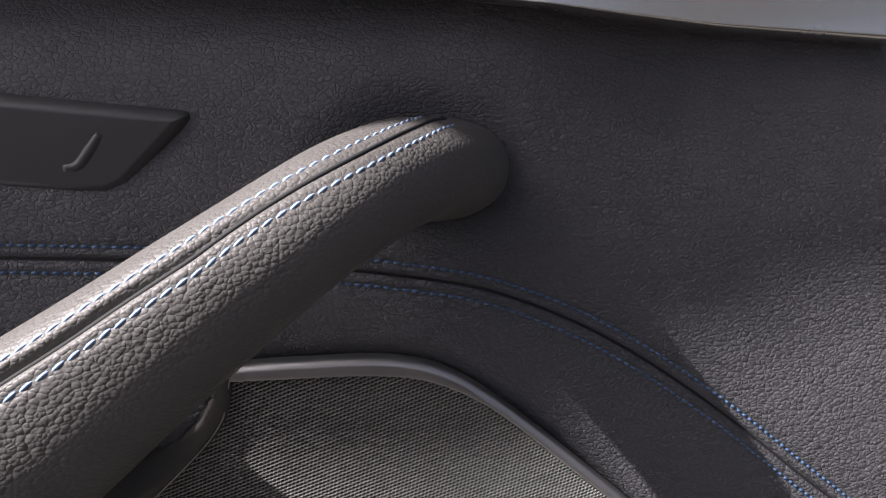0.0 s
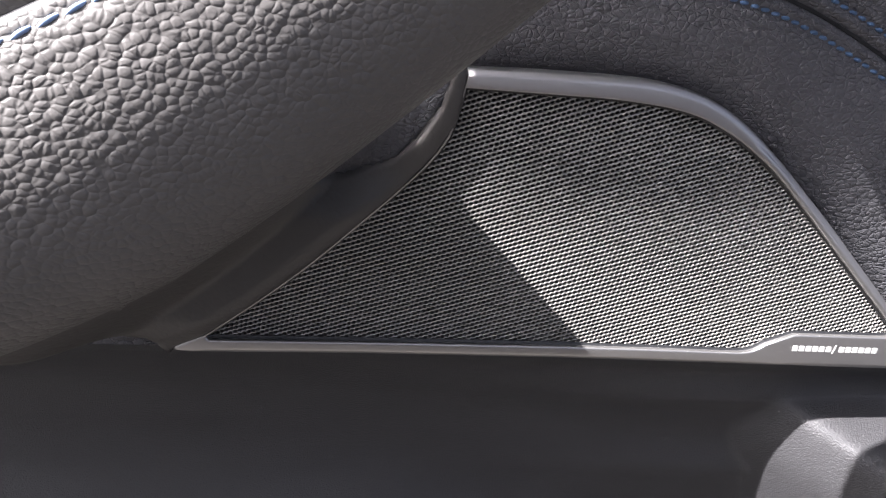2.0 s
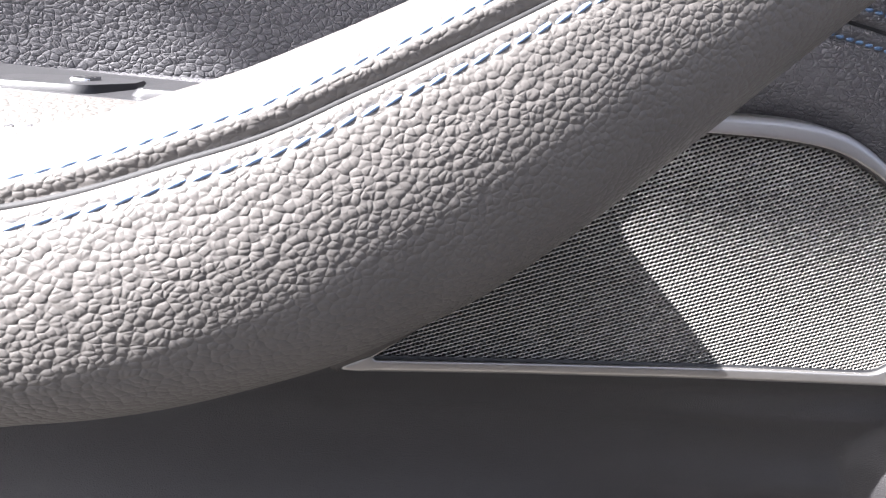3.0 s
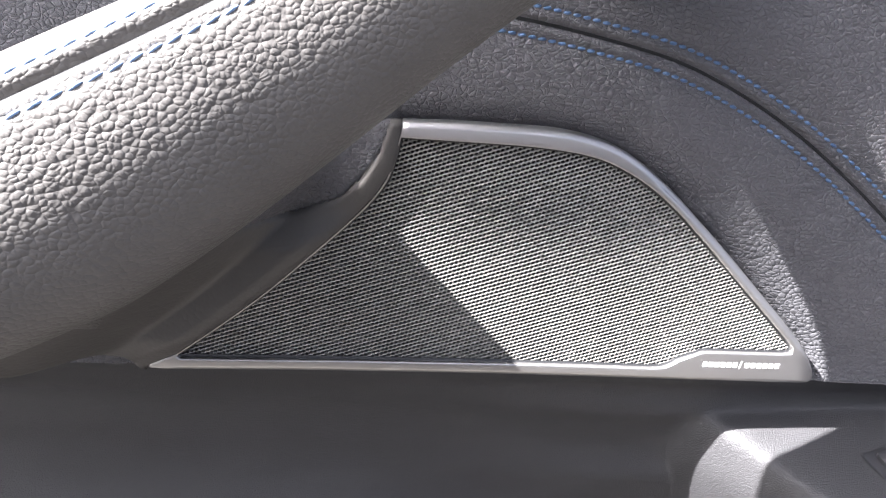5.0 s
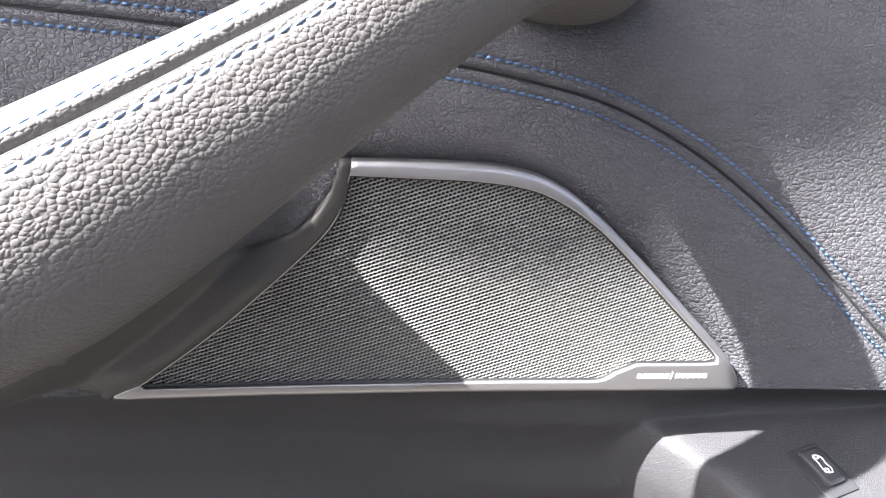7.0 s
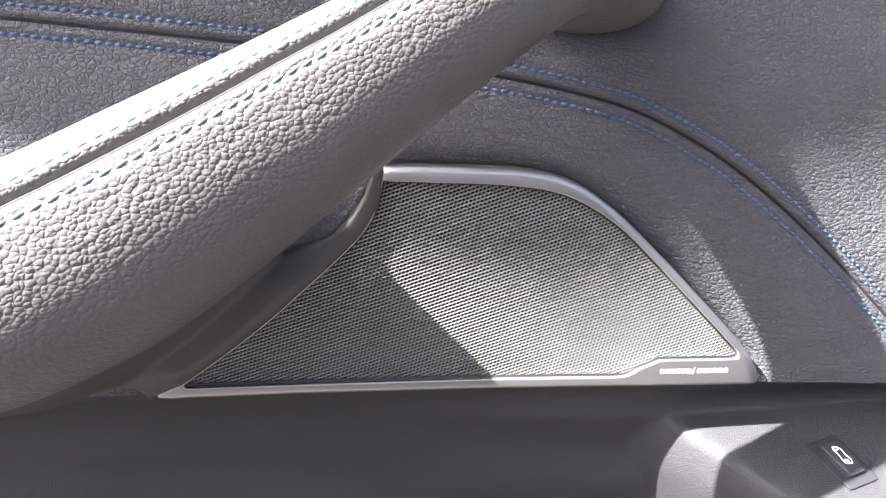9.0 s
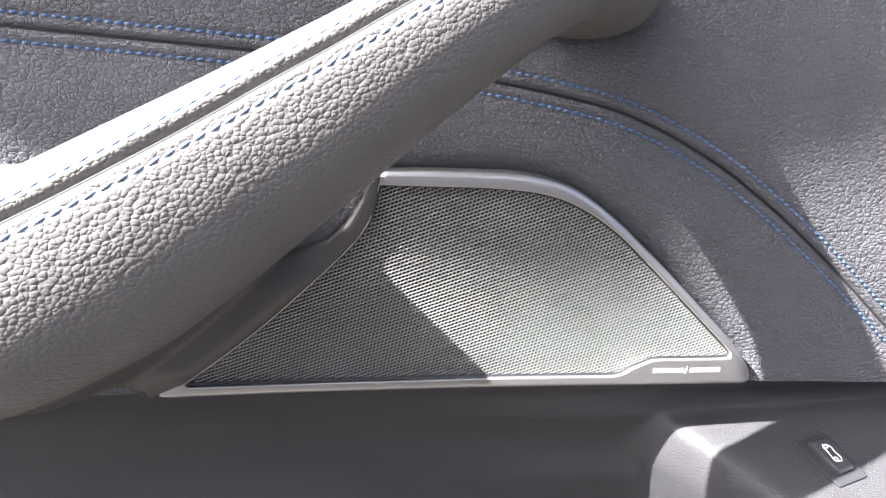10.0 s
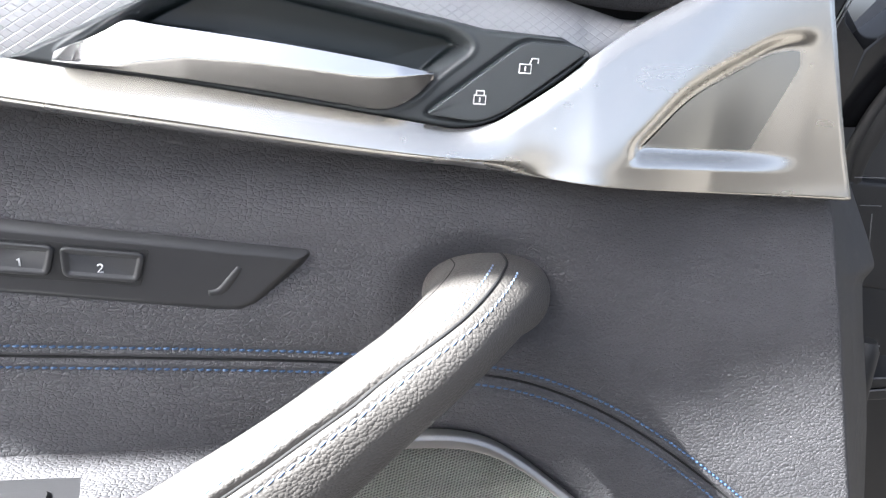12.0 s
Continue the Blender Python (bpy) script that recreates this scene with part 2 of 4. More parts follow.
def rounded(ring, r, steps=5):
    """Rounds the corners of an outline."""
    ring = np.asarray(ring, float)
    out = []
    for a, b, c in zip(np.roll(ring, 1, axis=0), ring, np.roll(ring, -1, axis=0)):
        da, dc = a - b, c - b
        la, lc = np.linalg.norm(da), np.linalg.norm(dc)
        k = min(r, la * 0.45, lc * 0.45)
        p, q = b + da / la * k, b + dc / lc * k
        for t in np.linspace(0, 1, steps + 1):
            out.append((1 - t) ** 2 * p + 2 * t * (1 - t) * b + t * t * q)
    return np.array(out)


def outward(v, f, mat, name, parent=None, label="", smooth_it=True):
    bm = bmesh.new()
    vs = [bm.verts.new(p) for p in v]
    for q in f:
        bm.faces.new([vs[i] for i in q])
    bmesh.ops.recalc_face_normals(bm, faces=bm.faces)
    return part(name, bm, mat, parent, label, smooth_it)


def slab(name, ring, front, back, mat, parent=None, label="", bevel=0.0008, steps=3):
    v, f = plate(ring, front, back, bevel, steps)
    ob = outward(v, f, mat, name, parent, label)
    for p in ob.data.polygons:
        if len(p.vertices) > 4:
            p.use_smooth = False
    sharpen(ob, 28)
    return ob


def sharpen(ob, degrees=50):
    me = ob.data
    bm = bmesh.new()
    bm.from_mesh(me)
    for e in bm.edges:
        e.smooth = not (len(e.link_faces) == 2 and (e.calc_face_angle(0) > radians(degrees) or any(len(q.verts) > 4 for q in e.link_faces)))
    bm.to_mesh(me)
    bm.free()


# ---- the door's outlines: x along the car, z up, y into the door ----
SEAM = spline([(-0.42, 0.690), (-0.25, 0.679), (-0.144, 0.672), (-0.075, 0.6675), (-0.035, 0.6645), (0.000, 0.6605), (0.024, 0.6565), (0.044, 0.652),
               (0.061, 0.6455), (0.078, 0.637), (0.095, 0.6265), (0.115, 0.612), (0.136, 0.595), (0.159, 0.575), (0.174, 0.5625), (0.189, 0.549)], 220)
MESH_EDGE = np.array([(0.549, -0.112), (0.5543, -0.1017), (0.5663, -0.0860), (0.5775, -0.0725), (0.590, -0.0592), (0.600, -0.0489), (0.6083, -0.0414), (0.6160, -0.0368), (0.6225, -0.0352), (0.632, -0.0345)])
LEFT_SIDE = spline([(x, z) for z, x in MESH_EDGE[1:9]], 26)
FRAME_OUT = np.vstack([
    spline([(-0.0337, 0.6313), (-0.0200, 0.6316), (-0.004, 0.6315), (0.0065, 0.6313), (0.0145, 0.6307), (0.0212, 0.6295), (0.0257, 0.6283), (0.030, 0.6267), (0.0375, 0.6227), (0.048, 0.6150),
            (0.0590, 0.6053), (0.0706, 0.5947), (0.083, 0.5828), (0.0956, 0.5706), (0.1045, 0.5610), (0.1085, 0.5540), (0.1090, 0.5515)], 74),
    [(0.1084, 0.5500), (0.106, 0.5496), (0.060, 0.5498), (0.0, 0.5501), (-0.06, 0.5496), (-0.106, 0.5486), (-0.1112, 0.5492), (-0.1114, 0.5502), (-0.104, 0.5541)],
    LEFT_SIDE + np.array([-0.0004, 0.0004])])
FRAME_IN = np.vstack([
    spline([(-0.0340, 0.6266), (-0.0156, 0.6263), (0.002, 0.6260), (0.0152, 0.6250), (0.0223, 0.6238), (0.029, 0.6218), (0.0388, 0.6170), (0.0492, 0.6098), (0.0604, 0.5998),
            (0.0722, 0.5886), (0.0845, 0.5770), (0.0965, 0.5656)], 60),
    spline([(0.0985, 0.5634), (0.0990, 0.5619), (0.0967, 0.5610), (0.082, 0.5609), (0.0678, 0.5608), (0.0634, 0.5596), (0.0592, 0.5562), (0.0560, 0.5547), (0.0525, 0.5543)], 22),
    [(0.030, 0.5545), (0.0, 0.5545), (-0.05, 0.5540), (-0.1005, 0.5532)],
    (LEFT_SIDE + np.array([0.0004, -0.0002]))[:-2]])
EDGE_Z = np.array([0.38, 0.55, 0.581, 0.668, 0.727, 0.76, 0.80, 0.84])
EDGE_X = np.array([0.262, 0.221, 0.2125, 0.187, 0.168, 0.153, 0.136, 0.118])


def right_edge(z):
    return np.interp(z, EDGE_Z, EDGE_X)


# ---- door panel ----
def panel_depth(x, z):
    """The relief of the upholstered door panel."""
    d_seam = gap(x, z, SEAM[::2])
    d_in = depth_in(x, z, FRAME_OUT)
    y = np.full(np.shape(x), 0.004)
    y = y - 0.0022 * np.exp(-((d_seam - 0.016) / 0.014) ** 2)                       # padding swells beside the seam
    y = y + 0.0009 * np.exp(-(d_seam / 0.0010) ** 2)                                # and is pulled in along it
    y = y + 0.0006 * np.exp(-((d_seam - 0.0043) / 0.0010) ** 2)
    y = y - 0.0006 * np.exp(-((d_seam - 0.0021) / 0.0011) ** 2)                     # the two folded lips
    y = y + 0.0045 * np.exp(-np.clip(-d_in, 0, 1) / 0.0035)                         # turns in at the speaker's surround
    y = np.where(d_in > 0.0015, 0.0125, y)
    up = smooth(0.712, 0.752, z)
    y = y + 0.020 * up ** 1.5 * (1 - 0.55 * smooth(0.02, 0.09, x))
    y = y + 0.007 * np.exp(-((((x - 0.027) / 0.030) ** 2 + ((z - 0.6885) / 0.0205) ** 2) ** 2))   # dip round the grip's end
    e = right_edge(z) - x
    y = y + 0.010 * (1 - np.sqrt(np.clip(1 - np.clip(1 - e / 0.007, 0, 1) ** 2, 0, 1)))
    return y


def build_panel():
    door = thing("door_panel", "dark grey leather door panel with curved seam and blue twin stitching", "door panel")
    us = np.concatenate([np.linspace(0, 0.30, 60, endpoint=False), np.linspace(0.30, 0.985, 700, endpoint=False), np.linspace(0.985, 1, 16)])
    zs = np.linspace(0.5488, 0.758, 290)
    z = np.repeat(zs[:, None], len(us), 1)
    x = -0.42 + us[None, :] * (right_edge(z) + 0.42)
    y = panel_depth(x, z)
    v = np.stack([x, y, z], -1).reshape(-1, 3)
    data_part("upholstery", v, grid_faces(len(zs), len(us)), PANEL_LEATHER, door, "dark grey grained leather")
    # the seam's dark crease
    n = SEAM
    t = np.gradient(n, axis=0)
    t /= np.linalg.norm(t, axis=1)[:, None]
    q = np.stack([-t[:, 1], t[:, 0]], 1)
    yy = panel_depth(n[:, 0], n[:, 1])
    v, w = [], 0.00034
    for k in range(len(n)):
        for s, o in ((-1.6, 0.0004), (-1, -0.0003), (0, 0.0001), (1, -0.0003), (1.6, 0.0004)):
            v.append((n[k, 0] + q[k, 0] * s * w, yy[k] - 0.0004 + o, n[k, 1] + q[k, 1] * s * w))
    data_part("seam", v, grid_faces(len(n), 5), CREASE, door, "dark sewn seam")
    # two rows of single stitches
    one = stitch_mesh(0.0023, 0.00052)
    step = 0.0029
    for side in (-0.0041, 0.0041):
        line = n + q * side
        s = np.concatenate([[0], np.cumsum(np.linalg.norm(np.diff(line, axis=0), axis=1))])
        for a in np.arange(0.205, s[-1], step):
            px, pz = np.interp(a, s, line[:, 0]), np.interp(a, s, line[:, 1])
            tx, tz = np.interp(a, s, t[:, 0]), np.interp(a, s, t[:, 1])
            py = float(panel_depth(np.array([px]), np.array([pz]))[0]) - 0.0004
            place_stitch(one, door, (px, py, pz), (tx, 0, tz), (0, -1, 0), 10)
    return door


def stitch_mesh(length, r, thread=None, dive=1.1):
    """One thread stitch: a plump bead that dives at both ends."""
    me = bpy.data.meshes.new("stitch")
    v, f, sides, rows = [], [], 6, 6
    for i in range(rows):
        u = i / (rows - 1)
        w = r * math.sin(math.pi * (0.12 + 0.76 * u)) ** 0.5
        for k in range(sides):
            c = 2 * math.pi * k / sides
            v.append(((u - 0.5) * length, w * math.cos(c), w * math.sin(c) - dive * r * (2 * u - 1) ** 2))
    f = grid_faces(rows, sides, True)
    me.from_pydata(v, [], f)
    me.materials.append(thread or BLUE_THREAD)
    for p in me.polygons:
        p.use_smooth = True
    return me


def place_stitch(me, parent, at, along, out, lean=0.0):
    a = Vector(along).normalized()
    o = Vector(out)
    o = (o - a * o.dot(a)).normalized()
    a = Matrix.Rotation(radians(lean), 3, o) @ a
    b = o.cross(a)
    ob = new("stitch", me)
    ob.matrix_local = Matrix(((a.x, b.x, o.x, at[0]), (a.y, b.y, o.y, at[1]), (a.z, b.z, o.z, at[2]), (0, 0, 0, 1)))
    ob.parent = parent
    return ob


# ---- lower door panel with the moulded hump ----
def lower_depth(x, z):
    sink = (0.010 + 0.022 * smooth(0.508, 0.490, z)) * smooth(-0.06, 0.07, x) - 0.004 * smooth(-0.10, -0.20, x)
    lean = z + sink * smooth(0.540, 0.525, z)
    heights = [0.36, 0.42, 0.442, 0.458, 0.470, 0.484, 0.500, 0.522, 0.532, 0.541, 0.5475, 0.5495, 0.552]
    depths = [-0.020, -0.018, -0.008, 0.009, 0.0195, 0.0260, 0.0275, 0.0240, 0.0192, 0.0130, 0.0068, 0.0062, 0.008]
    soft = 0.0055 * smooth(0.547, 0.535, z)
    base = sum(np.interp(lean + k * soft, heights, depths) for k in (-1.0, -0.6, -0.2, 0.2, 0.6, 1.0)) / 6
    # a shelf that slopes gently out of the wall, with a slanting left side
    shelf = (z - 0.5266 - 0.04 * (x - 0.13)) / 0.30
    side = 0.028 - 1.28 * (x - 0.0692) + 0.30 * (0.5056 - z + np.sqrt((0.5056 - z) ** 2 + 0.008 ** 2))
    side = np.maximum(side, -0.058 - 0.10 * np.clip(0.50 - z, 0, 0.1))
    hump = 0.5 * (shelf + side + np.sqrt((shelf - side) ** 2 + 0.0085 ** 2))
    low = 0.5 * (base + hump - np.sqrt((base - hump) ** 2 + 0.0030 ** 2))
    return np.where(z > 0.5375, base + (low - base) * smooth(0.5440, 0.5375, z), low)


def build_lower():
    low = thing("lower_door_panel", "dark moulded plastic lower door panel below the speaker grille", "door panel")
    zs = np.concatenate([np.linspace(0.36, 0.47, 30, endpoint=False), np.linspace(0.47, 0.5515, 130)])
    us = np.concatenate([np.linspace(0, 0.6, 120, endpoint=False), np.linspace(0.6, 1, 240)])
    z = np.repeat(zs[:, None], len(us), 1)
    x = -0.42 + us[None, :] * (right_edge(z) + 0.42)
    y = lower_depth(x, z)
    data_part("moulding", np.stack([x, y, z], -1).reshape(-1, 3), grid_faces(len(zs), len(us)), GRAINED_PLASTIC, low)
    return low


# ---- speaker grille ----
def grille_depth(x, z):
    """The perforated sheet swells out a little between its edges."""
    return 0.0034 - 0.0012 * np.sin(np.pi * np.clip((z - 0.552) / 0.076, 0, 1)) ** 1.3


def build_grille():
    g = thing("speaker_grille", "perforated grey metal speaker grille in a satin silver surround", "speaker grille")
    a = resample(FRAME_OUT, 240)
    b = match(a, FRAME_IN, 240)
    prof = [(0, 0.0, 0.006), (0, 0.0, 0.0025), (0, 0.0002, 0.0017), (0, 0.0006, 0.0012), (0, 0.0013, 0.0007), (0, 0.0017, 0.0005), (0, 0.0021, 0.00045), (1, 0.0009, 0.0004), (1, 0.0004, 0.00042), (1, 0.0002, 0.00048), (1, 0.0, 0.00075), (1, 0.0, 0.0009), (1, 0.0, 0.007)]
    wide = np.linalg.norm(b - a, axis=1)[:, None]
    v = []
    for side, d, y in prof:
        t = np.clip(d / (wide + 1e-9), 0, 0.48)
        p = b + (a - b) * t if side else a + (b - a) * t
        v += [(q[0], y, q[1]) for q in p]
    f = grid_faces(len(prof), len(a), True)
    outward(v, f, SATIN, "surround", g, "satin silver metal surround")
    # the black gap between surround and mesh
    v = [(q[0], 0.0016, q[1]) for q in inset(b, -0.0002)] + [(q[0], 0.0022, q[1]) for q in inset(b, 0.0003)] + [(q[0], 0.0023, q[1]) for q in inset(b, 0.0007)]
    data_part("shadow_gap", v, grid_faces(3, len(b), True), BLACK_PLASTIC, g, "black plastic joint")
    # perforated sheet: a honeycomb of rounded holes
    pitch, turn = 0.00142, radians(20)
    e1 = np.array([math.cos(turn), math.sin(turn)]) * pitch
    e2 = np.array([math.cos(turn + math.pi / 3), math.sin(turn + math.pi / 3)]) * pitch
    r_out, r_in, deep = pitch / math.sqrt(3), pitch * 0.405, 0.0008
    i, j = np.meshgrid(np.arange(-150, 151), np.arange(-150, 151))
    cx = 0.0 + i * e1[0] + j * e2[0]
    cz = 0.59 + i * e1[1] + j * e2[1]
    keep = depth_in(cx, cz, b) > -0.0002
    cx, cz = cx[keep], cz[keep]
    corners = turn + math.pi / 6 + np.arange(6) * math.pi / 3
    v, f = [], []
    for x0, z0 in zip(cx, cz):
        y0 = float(grille_depth(x0, z0))
        base = len(v)
        for r, dy, long in ((r_out, 0.0, 1.0), (r_in * 1.16, 0.00006, 1.20), (r_in, 0.00028, 1.20), (r_in, deep, 1.20)):
            for w in corners:
                a, c = r * long * math.cos(w - turn), r / long * math.sin(w - turn)
                v.append((x0 + a * math.cos(turn) - c * math.sin(turn), y0 + dy, z0 + a * math.sin(turn) + c * math.cos(turn)))
        for k in range(3):
            for m in range(6):
                n = (m + 1) % 6
                f.append((base + k * 6 + m, base + k * 6 + n, base + k * 6 + 6 + n, base + k * 6 + 6 + m))
    ob = data_part("mesh_sheet", v, f, MESH_METAL, g, "finely perforated grey metal sheet", False)
    ob["kind"] = "stuff"
    data_part("backing", [(x, 0.0105, z) for x, z in b], [tuple(range(len(b)))[::-1]], BLACK_PLASTIC, g, "black acoustic cloth")
    # maker's mark as a row of plain bars
    pitch_x = (0.0958 - 0.0689) / 13
    for k in range(13):
        x = 0.0689 + k * pitch_x
        lean = 0.0006 if k == 6 else 0.0
        w, lo, hi = (0.0006, 0.5550, 0.5580) if k == 6 else (pitch_x * 0.80, 0.5555, 0.5574)
        ring = rounded([(x, lo), (x + w, lo), (x + w + lean, hi), (x + lean, hi)], 0.0003)
        slab("mark_bar", ring, 0.00032, 0.0008, MARK_PRINT, g, "light printed bar", 0.00003, 1)
    return g


def resample(ring, n):
    r = np.vstack([ring, ring[:1]])
    s = np.concatenate([[0], np.cumsum(np.linalg.norm(np.diff(r, axis=0), axis=1))])
    u = np.linspace(0, s[-1], n, endpoint=False)
    return np.stack([np.interp(u, s, r[:, 0]), np.interp(u, s, r[:, 1])], 1)


def match(a, ring, n):
    """For each point of a the nearest point of another outline, kept in order."""
    dense = resample(ring, 2400)
    idx = [int(np.argmin(np.sum((dense - p) ** 2, 1))) for p in a]
    un = [idx[0]]
    for k in idx[1:]:
        d = (k - un[-1] + 1200) % 2400 - 1200
        un.append(un[-1] + max(d, 0))
    return dense[np.array(un) % 2400]


def inset(ring, d):
    nxt, prv = np.roll(ring, -3, axis=0), np.roll(ring, 3, axis=0)
    t = nxt - prv
    t /= np.linalg.norm(t, axis=1)[:, None] + 1e-12
    nx = np.roll(ring, -1, axis=0)
    area = np.sum(ring[:, 0] * nx[:, 1] - nx[:, 0] * ring[:, 1])
    return ring + np.stack([-t[:, 1], t[:, 0]], 1) * d * (1 if area > 0 else -1)


# ---- pull grip ----
GRIP = spline([(0.0287, 0.0328, 0.6890, 0.0155, 0.0255), (0.0284, 0.0057, 0.6895, 0.0152, 0.0245), (0.0205, -0.0174, 0.6935, 0.0134, 0.0183), (0.0038, -0.0401, 0.6899, 0.0134, 0.0155),
               (-0.020, -0.0523, 0.6761, 0.0154, 0.0145), (-0.040, -0.0592, 0.6631, 0.0175, 0.0140), (-0.060, -0.0640, 0.6498, 0.0201, 0.0149), (-0.080, -0.0686, 0.6371, 0.0225, 0.0169),
               (-0.100, -0.0726, 0.6253, 0.0242, 0.0190), (-0.120, -0.0759, 0.6152, 0.0255, 0.0213), (-0.150, -0.0776, 0.6065, 0.0252, 0.0240), (-0.200, -0.0770, 0.6040, 0.0240, 0.0262),
               (-0.280, -0.076, 0.6020, 0.0240, 0.0270), (-0.42, -0.076, 0.6010, 0.0240, 0.0270)], 190)


def grip_axes(k):
    t = GRIP[min(k + 1, len(GRIP) - 1), :3] - GRIP[max(k - 1, 0), :3]
    t = t / np.linalg.norm(t)
    u = np.array([0.0, 0.0, 1.0]) - t * t[2]
    u /= np.linalg.norm(u)
    n = np.cross(u, t)
    return t, u, n


def grip_point(k, angle, sink=0.0):
    """A point on the grip's skin: angle 0 faces the cabin, 90 degrees up."""
    t, u, n = grip_axes(k)
    h, b = GRIP[k, 3], GRIP[k, 4]
    c, s = math.cos(angle), math.sin(angle)
    if s < 0:
        h = min(h, float(np.interp(GRIP[k, 0], [-0.42, -0.28, -0.20, -0.15, -0.12, -0.10, -0.09], [0.0150, 0.0150, 0.0158, 0.0172, 0.0212, 0.0236, 0.0240])))
    e = 2 / 2.25
    q = n * (math.copysign(abs(c) ** e, c) * (b - sink)) + u * (math.copysign(abs(s) ** e, s) * (h - sink))
    return GRIP[k, :3] + q, (n * c / b + u * s / h)


def groove(k):
    """The seam climbs a little towards the grip's end."""
    return radians(float(np.interp(k, [0, 10, 20, 30, 40, 50, 65, 190], [88.5, 77.4, 67.1, 59.2, 52.0, 47.5, 45.5, 45.2])))


def build_grip():
    g = thing("pull_grip", "thick leather-wrapped door pull grip with blue twin stitching along its top", "door grip")
    sides = 180
    angles = np.linspace(0, 2 * math.pi, sides, endpoint=False)
    v = []
    # the seam and its piping flatten out where the grip turns into the panel
    fade = 0.04 + 0.96 * smooth(20, 50, np.arange(len(GRIP)))
    for k in range(len(GRIP)):
        r = 0.5 * (GRIP[k, 3] + GRIP[k, 4])
        for w in angles:
            d = ((w - groove(k) + math.pi) % (2 * math.pi) - math.pi) * r
            wide = 0.0017 if d > 0 else 0.0009                                      # the upper skin rolls over, the lower one is cut straight
            d = abs(d)
            sink = 0.0027 * math.exp(-(d / wide) ** 2) + 0.0003 * math.exp(-((d - 0.0039) / 0.0008) ** 2) - 0.0005 * float(smooth(0.0100, 0.0030, d))
            v.append(grip_point(k, w, sink * fade[k])[0])
    f = grid_faces(len(GRIP), sides, True)
    outward(v, f + [tuple(range(sides)), tuple(range((len(GRIP) - 1) * sides, len(GRIP) * sides))], GRIP_LEATHER, "wrap", g, "dark grey pebbled leather")
    path = [grip_point(k, groove(k) + 0.018, 0.0019 * fade[k])[0] for k in range(4, len(GRIP) - 4)]
    v, f = tube(path, 0.00060, 6)
    data_part("seam", v, f, CREASE, g, "dark sewn seam")
    v, f = tube([grip_point(k, radians(122), 0.0002)[0] for k in range(4, 120)], 0.00035, 6)
    data_part("seam", v, f, CREASE, g, "dark sewn seam")
    one = stitch_mesh(0.0030, 0.00039, PALE_THREAD, 0.8)
    for offset in (-0.0039, 0.0039):
        line = []
        for k in range(15, len(GRIP) - 7):
            r = 0.5 * (GRIP[k, 3] + GRIP[k, 4])
            line.append(np.concatenate(grip_point(k, groove(k) + offset / r, -0.00026 * fade[k])))
        line = np.array(line)
        s = np.concatenate([[0], np.cumsum(np.linalg.norm(np.diff(line[:, :3], axis=0), axis=1))])
        for a in np.arange(0.004, min(s[-1], 0.30), 0.0033):
            q = np.array([np.interp(a, s, line[:, c]) for c in range(6)])
            q2 = np.array([np.interp(a + 0.001, s, line[:, c]) for c in range(3)])
            place_stitch(one, g, q[:3], q2 - q[:3], q[3:], 8)
    return g


# ---- armrest behind the grip ----
def lip_height(x):
    return np.interp(x, [-0.42, -0.12, -0.094, -0.077, -0.063, -0.0515, -0.0445, -0.0395, -0.0345], [0.596, 0.597, 0.599, 0.601, 0.604, 0.608, 0.615, 0.623, 0.640])


def armrest_depth(u, z, x):
    lip = lip_height(x)
    roll = 0.0026 + 0.0048 * smooth(0.606, 0.592, z)
    roll = roll * (0.25 + 0.75 * smooth(0.549, 0.564, z))
    under = -roll * np.sqrt(np.clip(1 - (1 - np.clip(u / 0.006, 0, 1)) ** 2, 0, 1)) - 0.012 * smooth(0.014, 0.034, u) - 0.056 * smooth(0.014, 0.075, u)
    shelf = -0.0012 - 0.13 * np.clip(u, 0, 0.04)
    level = smooth(-0.0664, -0.0684, x)
    over = np.maximum(shelf, under) * (1 - level) + (under + 0.0010) * level
    over = under + 0.0006 + (over - under - 0.0006) * smooth(0.003, 0.022, z - lip) * smooth(0.012, 0.030, u)
    k = smooth(-0.0008, 0.0012, z - lip)
    y = under * (1 - k) + over * k
    return y + 0.0012 * np.exp(-((z - lip) / 0.0007) ** 2)


